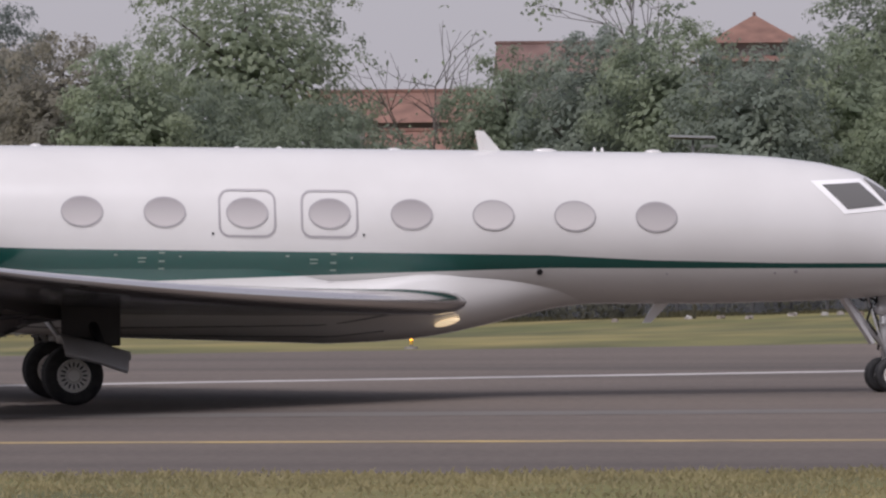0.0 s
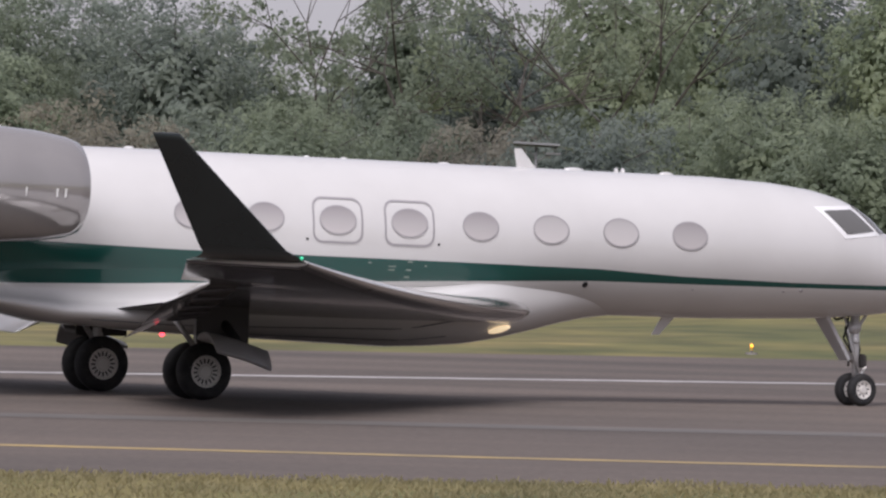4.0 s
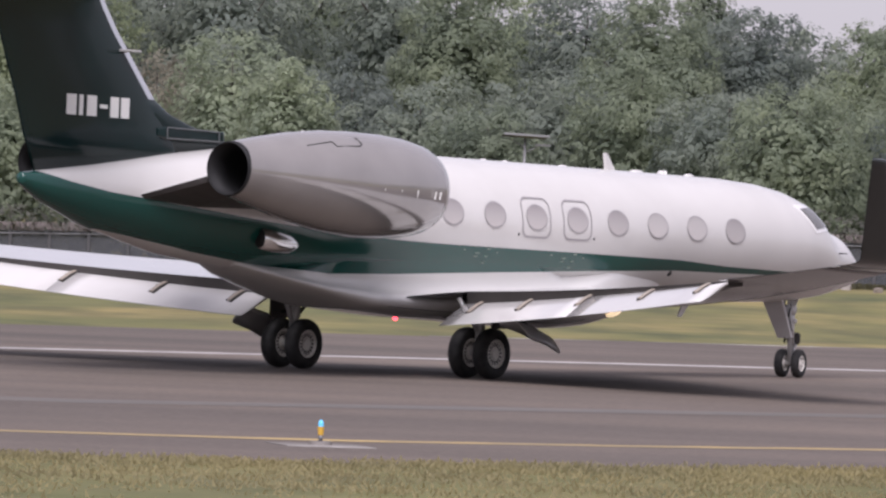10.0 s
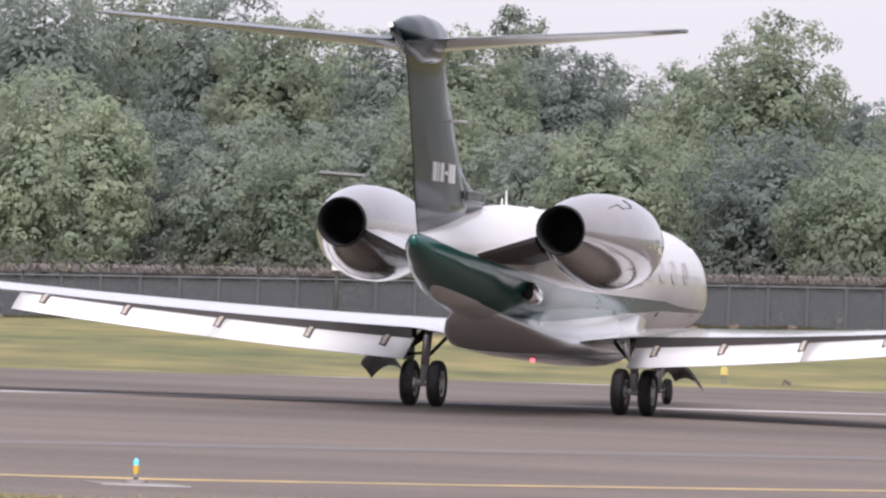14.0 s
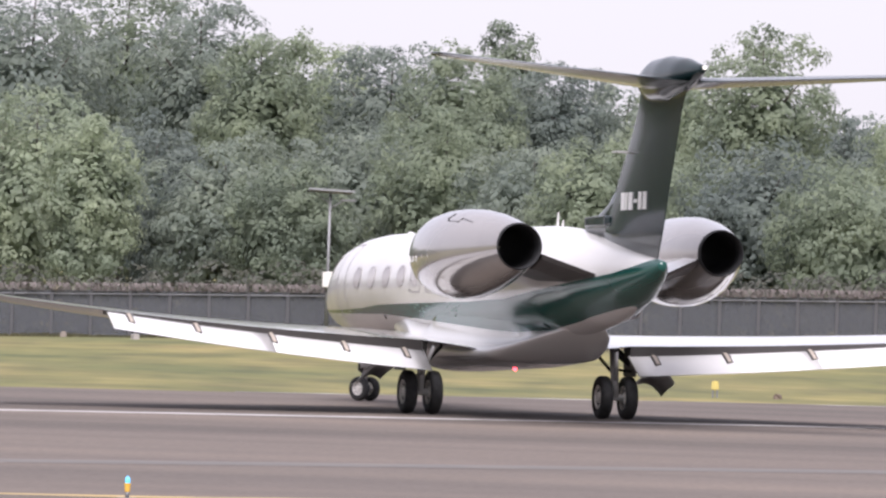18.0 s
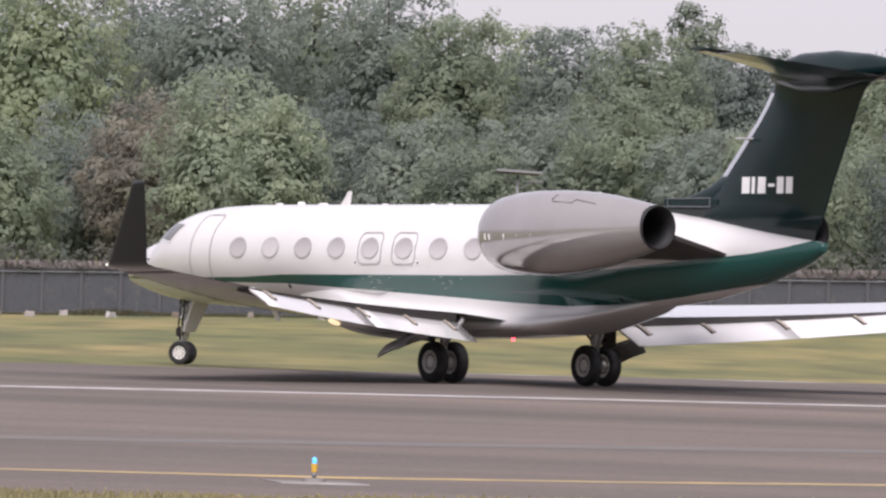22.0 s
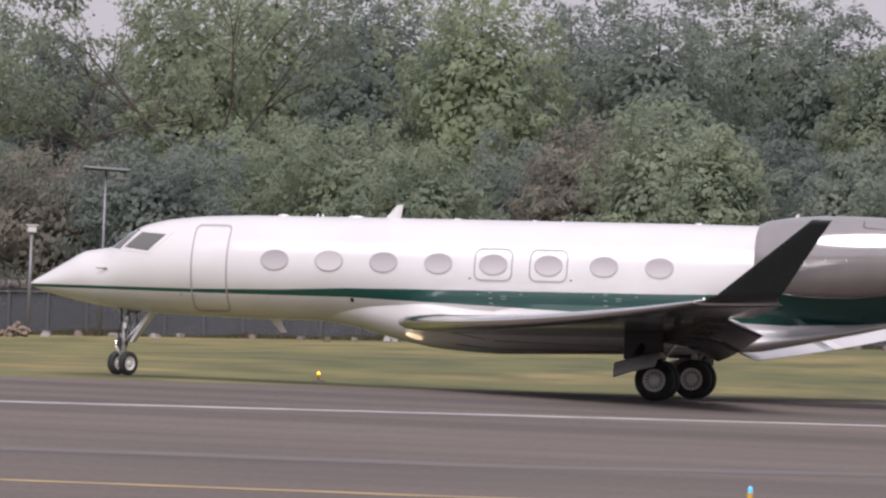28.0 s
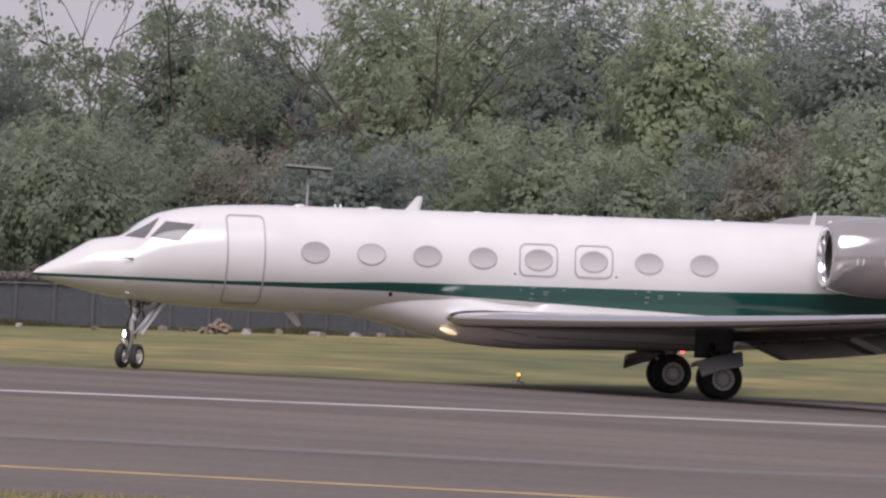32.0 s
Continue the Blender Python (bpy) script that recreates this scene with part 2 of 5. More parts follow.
# ---- mesh helpers ----


def mesh_of(name, bm, material, smooth=False):
    me = bpy.data.meshes.new(name)
    bmesh.ops.recalc_face_normals(bm, faces=bm.faces)
    bm.to_mesh(me)
    bm.free()
    for m in material if isinstance(material, (list, tuple)) else [material]:
        me.materials.append(m)
    if smooth:
        me.polygons.foreach_set("use_smooth", [True] * len(me.polygons))
    return me


def part(name, bm, material, parent=None, label="", smooth=False):
    ob = new(name, mesh_of(name, bm, material, smooth))
    if parent:
        ob.parent = parent
    return tagged(ob, label)


def box(bm, x0, x1, y0, y1, z0, z1, bev=0.0):
    r = bmesh.ops.create_cube(bm, size=1)
    vs = r["verts"]
    for v in vs:
        v.co = ((x0 + x1) / 2 + v.co.x * (x1 - x0), (y0 + y1) / 2 + v.co.y * (y1 - y0), (z0 + z1) / 2 + v.co.z * (z1 - z0))
    if bev:
        es = list({e for v in vs for e in v.link_edges})
        bmesh.ops.bevel(bm, geom=es, offset=bev, segments=2, affect="EDGES")
    return bm


def tube(bm, a, b, r0, r1=None, seg=10):
    a, b = Vector(a), Vector(b)
    q = (b - a).to_track_quat("Z", "Y").to_matrix().to_4x4()
    bmesh.ops.create_cone(bm, cap_ends=True, segments=seg, radius1=r0, radius2=r0 if r1 is None else r1, depth=(b - a).length, matrix=Matrix.Translation((a + b) / 2) @ q)
    return bm


def loft(bm, rings, close=True, cap=True):
    rows = [[bm.verts.new(p) for p in r] for r in rings]
    n = len(rows[0])
    for a, b in zip(rows, rows[1:]):
        for i in range(n if close else n - 1):
            j = (i + 1) % n
            bm.faces.new((a[i], a[j], b[j], b[i]))
    if cap:
        bm.faces.new(rows[0])
        bm.faces.new(rows[-1])
    return bm


def revolve(bm, prof, seg=28, axis="x", at=(0, 0, 0)):
    """A turned body from (along, radius) pairs; not capped."""
    rings = []
    for u, r in prof:
        ring = []
        for i in range(seg):
            a = 2 * math.pi * i / seg
            c, s = r * math.cos(a), r * math.sin(a)
            ring.append({"x": (at[0] + u, at[1] + c, at[2] + s), "y": (at[0] + c, at[1] + u, at[2] + s), "z": (at[0] + c, at[1] + s, at[2] + u)}[axis])
        rings.append(ring)
    return loft(bm, rings, cap=False)


# ---- ground, asphalt and markings ----
def far_edge(x):
    return 186.5 + 0.62 * x


def near_edge(x):
    return 93.3 + (0.32 * x if x < 0 else 0.75 * x) if x > -20 else 86.9 + 0.12 * (x + 20)


def yellow_y(x):
    return 102.0 + 0.085 * x + 0.385 * (math.sqrt(x * x + 16) - 4 + x)


def ground_z(x, y):
    """The ground beyond the runway: it rises gently towards +x."""
    u = max(0.0, min(1.0, (y - far_edge(x) - 3) / 90))
    return (0.3 + 0.0237 * max(-90, min(60, x))) * u * u * (3 - 2 * u)


bm = bmesh.new()
gx = sorted({*(-4000, -2500, -1500, -900, -600), *range(-400, 401, 8), *(600, 900, 1500, 2500, 4000)})
gy = sorted({*(-4000, -2000, -900, -300, -100, 0, 40, 80, 110), *range(130, 421, 6), *(460, 520, 600, 800, 1200, 2000, 4000)})
grid = [[bm.verts.new((x, y, ground_z(x, y))) for y in gy] for x in gx]
for i in range(len(gx) - 1):
    for j in range(len(gy) - 1):
        bm.faces.new((grid[i][j], grid[i + 1][j], grid[i + 1][j + 1], grid[i][j + 1]))
tagged(part("ground", bm, grass_m, smooth=True), "dry mown airfield grass, olive and straw coloured", "grass", kind="structure")


def strip(name, lo, hi, x0, x1, z, m, label, cat, thick=0.0, step=4.0):
    bm = bmesh.new()
    n = max(2, int((x1 - x0) / step))
    rows = []
    for i in range(n + 1):
        x = x0 + (x1 - x0) * i / n
        rows.append([bm.verts.new((x, lo(x), z)), bm.verts.new((x, hi(x), z))])
    for a, b in zip(rows, rows[1:]):
        bm.faces.new((a[0], b[0], b[1], a[1]))
    if thick:
        r = bmesh.ops.extrude_face_region(bm, geom=list(bm.faces))
        for v in r["geom"]:
            if isinstance(v, bmesh.types.BMVert):
                v.co.z -= thick
    return tagged(part(name, bm, m), label, cat, kind="structure")


strip("runway", near_edge, far_edge, -400, 400, 0.035, asphalt, "worn grey-brown asphalt with dark rubber streaks", "runway", 0.06)
WH = lambda x: 158.5 + 0.70 * x if x < 0 else 158.5 + 0.62 * x
strip("edge_line_white", lambda x: WH(x) - 0.8, lambda x: WH(x) + 0.8, -300, 300, 0.039, line_white, "white painted edge line on the asphalt", "line marking")
strip("edge_line_yellow", lambda x: yellow_y(x) - 0.4, lambda x: yellow_y(x) + 0.4, -200, 120, 0.039, line_yellow, "faded yellow line along the near asphalt edge", "line marking")
BAND = lambda x: 119.5 + 0.75 * x if x > -4 else 116.5 + 0.2 * (x + 4)
strip("worn_line", lambda x: BAND(x) - 1.1, lambda x: BAND(x) + 1.1, -160, 120, 0.039, line_worn, "worn pale band across the asphalt", "line marking")
strip("concrete_verge", lambda x: far_edge(x) - 0.5, lambda x: far_edge(x) + 0.5, 2, 300, 0.041, concrete, "pale concrete strip at the far asphalt edge", "verge")

# ---- the jet: x forward, y to its left, z up, origin on the ground under the main axle ----
NOSE_LOW = Matrix(((1, 0, 0, 0), (0, 1, 0, 0), (-PITCH, 0, 1, 0), (0, 0, 0, 1)))
jet = tagged(new("business_jet"), "white twin-engined business jet with dark green band, tail and winglets", "airplane")


def air(name, bm, material, parent=None, label="", smooth=True):
    """A part of the airframe, built level and set nose-low."""
    bm.transform(NOSE_LOW)
    return part(name, bm, material, parent or jet, label, smooth)


BODY_X = (16.06, 15.98, 15.8, 15.5, 15.1, 14.72, 14.2, 13.95, 13.6, 13.2, 12.6, 11.8, 10.6, 8, 0, -3, -5, -7, -9, -10.4, -10.9)
BODY_TOP = (2.43, 2.50, 2.60, 2.77, 3.0, 3.235, 3.31, 3.36, 3.68, 3.90, 4.04, 4.13, 4.18, 4.185, 4.185, 4.17, 4.06, 3.83, 3.55, 3.38, 3.32)
BODY_LOW = (2.40, 2.34, 2.26, 2.18, 2.09, 2.005, 1.91, 1.88, 1.84, 1.80, 1.76, 1.73, 1.69, 1.67, 1.67, 1.69, 1.80, 2.02, 2.42, 2.86, 3.12)
BODY_W = (0.02, 0.12, 0.24, 0.40, 0.57, 0.71, 0.87, 0.94, 1.02, 1.09, 1.18, 1.25, 1.30, 1.315, 1.315, 1.30, 1.20, 0.95, 0.58, 0.26, 0.09)


def along(table, x):
    return float(np.interp(-x, [-v for v in BODY_X], table))


def body(x):
    """Middle height, half height and half width of the fuselage at x."""
    w = lambda tb: sum(along(tb, x + d) for d in (-0.12, -0.06, 0, 0.06, 0.12)) / 5 if -10.5 < x < 15.7 else along(tb, x)
    t, l, h = w(BODY_TOP), w(BODY_LOW), w(BODY_W)
    return (t + l) / 2, (t - l) / 2, h


def skin(x, z, side, out=0.0):
    """The place on the fuselage's side at x and height z."""
    c, r, h = body(x)
    k = max(-0.995, min(0.995, (z - c) / r))
    s = math.sqrt(1 - k * k)
    return Vector((x, side * (h * s + out * s), c + r * k + out * k))


bm = bmesh.new()
xs = [16.06, 16.02, 15.96, 15.88, 15.78] + [15.65 - 0.13 * i for i in range(44)] + [9.6 - 0.4 * i for i in range(32)] + [-3.3 - 0.25 * i for i in range(30)] + [-10.7, -10.85, -10.9]
rings = []
for x in xs:
    c, r, h = body(x)
    rings.append([(x, h * math.sin(2 * math.pi * i / 112), c + r * math.cos(2 * math.pi * i / 112)) for i in range(112)])
air("fuselage", loft(bm, rings), livery, label="glossy white fuselage with a tapering green band")


def patch(name, pts, side, material, parent, out=0.008, label="", rings=7, thick=0.0):
    """A flush panel: the outline pts in (x, z) laid onto the fuselage's side."""
    bm = bmesh.new()
    cx, cz = sum(p[0] for p in pts) / len(pts), sum(p[1] for p in pts) / len(pts)
    rows = [[bm.verts.new(skin(cx + (x - cx) * k / rings, cz + (z - cz) * k / rings, side, out)) for x, z in pts] for k in range(1, rings + 1)]
    mid = bm.verts.new(skin(cx, cz, side, out))
    n = len(pts)
    for i in range(n):
        bm.faces.new((mid, rows[0][i], rows[0][(i + 1) % n]))
    for a, b in zip(rows, rows[1:]):
        for i in range(n):
            bm.faces.new((a[i], a[(i + 1) % n], b[(i + 1) % n], b[i]))
    low = [bm.verts.new(skin(x, z, side, -0.01)) for x, z in pts]
    rim = [bm.verts.new(v.co) for v in rows[-1]]
    for i in range(n):
        bm.faces.new((rim[i], rim[(i + 1) % n], low[(i + 1) % n], low[i]))
    return air(name, bm, material, parent, label)


def hoop(name, pts, side, material, parent, w=0.03, out=0.007, label=""):
    """A narrow band along a closed outline on the fuselage's side."""
    bm = bmesh.new()
    n = len(pts)
    cx, cz = sum(p[0] for p in pts) / n, sum(p[1] for p in pts) / n
    inner = []
    for i in range(n):
        d = Vector((pts[(i + 1) % n][0] - pts[i - 1][0], pts[(i + 1) % n][1] - pts[i - 1][1])).normalized()
        nrm = Vector((-d.y, d.x))
        if nrm.dot(Vector((cx - pts[i][0], cz - pts[i][1]))) < 0:
            nrm = -nrm
        inner.append((pts[i][0] + nrm.x * w, pts[i][1] + nrm.y * w))
    a = [bm.verts.new(skin(x, z, side, out)) for x, z in pts]
    b = [bm.verts.new(skin(x, z, side, out)) for x, z in inner]
    for i in range(n):
        bm.faces.new((a[i], a[(i + 1) % n], b[(i + 1) % n], b[i]))
    return air(name, bm, material, parent, label)


def oval(x, z, a, b, n=28):
    return [(x + a * math.cos(2 * math.pi * i / n), z + b * math.sin(2 * math.pi * i / n)) for i in range(n)]


def rounded(x0, x1, z0, z1, r, n=5, seg=8):
    out = []
    for cx, cz, s in ((x1 - r, z1 - r, 0), (x0 + r, z1 - r, 90), (x0 + r, z0 + r, 180), (x1 - r, z0 + r, 270)):
        for i in range(n + 1):
            a = radians(s + 90 * i / n)
            out.append((cx + r * math.cos(a), cz + r * math.sin(a)))
    full = []
    for i, p in enumerate(out):
        q = out[(i + 1) % len(out)]
        k = max(1, int(math.hypot(q[0] - p[0], q[1] - p[1]) / 0.12))
        full += [(p[0] + (q[0] - p[0]) * j / k, p[1] + (q[1] - p[1]) * j / k) for j in range(k)]
    return full


def dense(pts, step=0.1):
    full = []
    for i, p in enumerate(pts):
        q = pts[(i + 1) % len(pts)]
        k = max(1, int(math.hypot(q[0] - p[0], q[1] - p[1]) / step))
        full += [(p[0] + (q[0] - p[0]) * j / k, p[1] + (q[1] - p[1]) * j / k) for j in range(k)]
    return full


WIN_Z = 3.115
for side in (-1, 1):
    for i in range(8):
        x = 9.65 - 1.343 * i
        pane = window_light if (i == 1 or (i == 2 and side < 0)) else window_m
        win = patch("cabin_window", oval(x, WIN_Z, 0.322, 0.226), side, pane, jet, 0.014, "oval cabin window with its shade down")
        hoop("window_rim", oval(x, WIN_Z, 0.345, 0.249), side, seam, win, 0.024, 0.017)
        if i in (4, 5):
            patch("latch_mark", oval(x + (0.56 if i == 4 else -0.56), WIN_Z - 0.34, 0.022, 0.022, 8), side, dark_metal, win, 0.012, rings=1)
            hoop("exit_seam", rounded(x - 0.47, x + 0.47, WIN_Z - 0.395, WIN_Z + 0.385, 0.19), side, seam, win, 0.035, 0.012, "rounded seam of the emergency exit")
    sw = [(12.47, 3.66), (13.12, 3.70), (13.50, 3.34), (12.86, 3.27)]
    # the right frame's brighter white stands for the sun's glint on it
    patch("windscreen_frame", dense([(12.28, 3.73), (13.16, 3.78), (13.66, 3.28), (12.80, 3.19)]), side, glint_frame_m if side < 0 else white, jet, 0.010, "raised white cockpit window frame, sun glint painted on the right one")
    patch("cockpit_side_window", dense(sw), side, wshield, jet, 0.026, "dark glass, paled for the sky's reflection")
    patch("windscreen", dense([(13.24, 3.78), (13.50, 3.62), (13.98, 3.33), (13.62, 3.30)]), side, wshield, jet, 0.024, "dark glass, paled for the sky's reflection")
    # small marks under the windows, probes and ports
    for x0 in (4.35, 1.55):
        for k, (dx, dz, w, h) in enumerate(((0, 0.16, 0.1, 0.022), (0, 0.02, 0.1, 0.022), (0, -0.1, 0.1, 0.022), (-0.32, 0.07, 0.14, 0.018), (-0.32, 0.01, 0.12, 0.018), (-0.75, 0.12, 0.06, 0.02), (0.3, 0.1, 0.04, 0.02))):
            patch("stencil_mark", rounded(x0 + dx - w / 2, x0 + dx + w / 2, 2.3 + dz - h / 2, 2.3 + dz + h / 2, 0.006, 1), side, stencil, jet, 0.012, rings=1)
    patch("port", oval(7.75, 2.2, 0.05, 0.05, 10), side, dark_metal, jet, 0.012)
    patch("port", oval(5.55, 2.0, 0.035, 0.035, 8), side, dark_metal, jet, 0.012)
    for x, z, r in ((9.85, 2.19, 0.02), (11.65, 2.22, 0.022), (12.0, 2.25, 0.035), (14.0, 2.29, 0.025), (14.15, 2.1, 0.02)):
        patch("port", oval(x, z, r, r * 0.8, 10), side, seam, jet, 0.012)
    # seam of the wing root fairing
    bm = bmesh.new()
    line = [skin(x, z, side, 0.035) for x, z in ((1.8, 2.0), (2.6, 2.03), (3.6, 2.04), (4.6, 2.02), (5.3, 1.98), (5.8, 1.93))]
    for a, b in zip(line, line[1:]):
        tube(bm, a, b, 0.008, 0.008, 5)
    air("fairing_seam", bm, seam, jet, "dark seam of the wing root fairing", False)
    bm = bmesh.new()
    p = skin(13.95, 2.82, side)
    tube(bm, p, p + Vector((0, side * 0.06, 0)), 0.018, 0.014, 8)
    tube(bm, p + Vector((-0.06, side * 0.06, 0)), p + Vector((0.2, side * 0.065, 0.005)), 0.016, 0.01, 8)
    air("pitot_probe", bm, dark_metal)
hoop("cabin_door", rounded(10.82, 11.74, 1.84, 3.93, 0.14), 1, seam, jet, 0.04, 0.008, "seam of the closed entry door")


# belly fairing between the wings
bm = bmesh.new()
rings = []
FX = (8.9, 8.2, 7.6, 7.25, 6.5, 5.85, 5.0, 4.3, 0, -2, -3.2, -4.4, -5.4)
FLOW = (1.70, 1.61, 1.48, 1.38, 1.20, 1.08, 1.01, 0.98, 1.07, 1.18, 1.42, 1.67, 1.9)
FMID = (2.3, 2.2, 2.15, 2.1, 2.08, 2.02, 1.85, 1.65, 1.42, 1.43, 1.55, 1.74, 1.95)
FUP = (0.5, 0.5, 0.5, 0.5, 0.48, 0.4, 0.3, 0.3, 0.42, 0.32, 0.25, 0.2, 0.1)
FW = (0.7, 0.84, 0.91, 0.95, 1.0, 1.08, 1.2, 1.3, 1.36, 1.3, 1.1, 0.8, 0.4)
FE = (1, 1, 0.95, 0.9, 0.8, 0.76, 0.74, 0.72, 0.72, 0.72, 0.75, 0.8, 0.9)


def fairing(table, x):
    return float(np.interp(-x, [-v for v in FX], table))


for i in range(60):
    x = 8.9 - 14.3 * i / 59
    lo, w, c0, hu, e = (fairing(tb, x) for tb in (FLOW, FW, FMID, FUP, FE))
    flank = float(np.interp(x, (-4.6, -2.4, 3.2, 5.6), (0, 1, 1, 0)))
    rise = float(np.interp(x, (-4.6, -2.4, 0, 3.2, 5.6), (0.3, 0.85, 1.05, 0.9, 0.3)))
    ring = []
    for k in range(48):
        a = 2 * math.pi * k / 48
        c, s = math.cos(a), math.sin(a)
        z = c0 + hu * c if c > 0 else c0 - (c0 - lo) * abs(c) ** e
        half = w * abs(s) ** (1 if c > 0 else e)
        if c > 0:
            # the flank sweeps up into the fuselage's side
            z1 = c0 + rise * c
            half1 = w + (abs(skin(x, z1, 1).y) - 0.04 - w) * (1 - (1 - c) ** 1.7)
            z, half = z + (z1 - z) * flank, half + (half1 - half) * flank
        ring.append((x, math.copysign(half, s), z))
    rings.append(ring)
belly = air("belly_fairing", loft(bm, rings), belly_m, label="white rounded belly fairing under the wings")


for side in (-1, 1):
    for a, x0, x1 in ((118, -1.5, 5.6), (142, 0.5, 5.2)):
        bm, line = bmesh.new(), []
        for i in range(15):
            x = x0 + (x1 - x0) * i / 14
            lo, w, c0, e = (fairing(tb, x) for tb in (FLOW, FW, FMID, FE))
            c, q = math.cos(radians(a - 6 * i / 14)), math.sin(radians(a - 6 * i / 14))
            line.append((x, side * (w * q ** e + 0.004), c0 - (c0 - lo) * abs(c) ** e - 0.004))
        for p, q in zip(line, line[1:]):
            tube(bm, p, q, 0.012, 0.012, 5)
        air("fairing_seam", bm, dull_rim, belly, "dark seam along the belly fairing", False)


def foil(le, te, z_le, z_te, thick, y, n=12, flat=0.42, blunt=0.0):
    """A wing section at y as a ring, from the trailing edge over the top to the leading edge and back."""
    up, dn = [], []
    for i in range(n + 1):
        u = 0.5 - 0.5 * math.cos(math.pi * i / n)
        t = thick * (2.969 * math.sqrt(u) - 1.26 * u - 3.516 * u * u + 2.843 * u ** 3 - 1.015 * u ** 4)
        x, z = le + (te - le) * u, z_le + (z_te - z_le) * u
        up.append((x, y, z + t * (1 - flat) + blunt * u))
        dn.append((x, y, z - t * flat))
    return up[::-1] + dn[1:-1]


def wing_foil(le, te, z_le, z_te, thick, y, n=20):
    """A wing section with a blunt round nose."""
    up, dn = [], []
    nose = float(np.interp(y, (1.4, 4, 13.5), (0.055, 0.07, 0.1)))
    for i in range(n + 1):
        u = 0.5 - 0.5 * math.cos(math.pi * i / n)
        t = thick * (math.sqrt(max(0, 1 - (1 - u / nose) ** 2)) * (0.8 + 0.2 * u / nose) if u < nose else 1 - ((u - nose) / (1 - nose)) ** 1.5 * 0.96)
        x, z = le + (te - le) * u, z_le + (z_te - z_le) * u
        up.append((x, y, z + t * 0.5))
        dn.append((x, y, z - t * 0.5))
    return up[::-1] + dn[1:-1]


def sag(y):
    """How far the wing hangs below the straight line from root to tip."""
    u = max(0.0, min(1.0, (y - 1.42) / 12.3))
    return 0.56 * u * (1 - u)


def wing_at(y):
    le = 6.52 - (y - 1.42) * 0.7957 + 0.06 if y > 1.55 else 6.476 + 0.1 * (1.55 - y) - 0.9 * (1.55 - y) ** 2
    te = float(np.interp(y, (1.15, 1.3, 2.0, 2.3, 10.1, 10.2, 13.8), (-1.12, -1.05, -0.66, -0.62, -3.2, -3.72, -5.15)))
    z = 1.70 + (y - 1.42) * 0.0545 - sag(y)
    return le, te, z, z - 0.02 - 0.10 * (1 - y / 14) - 0.14 * max(0.0, min(1.0, 2.15 - y)), float(np.interp(y, (1.0, 1.5, 2.5, 5, 13.5), (0.34, 0.40, 0.40, 0.33, 0.12)))


def mirror(rings, side):
    return [[(x, side * y, z) for x, y, z in r] for r in rings]


WING_Y = [1.0, 1.15, 1.3, 1.42, 1.55, 1.8, 2.3] + [2.3 + 0.65 * i for i in range(1, 12)] + [10.1, 10.2, 11, 12, 13, 13.5]
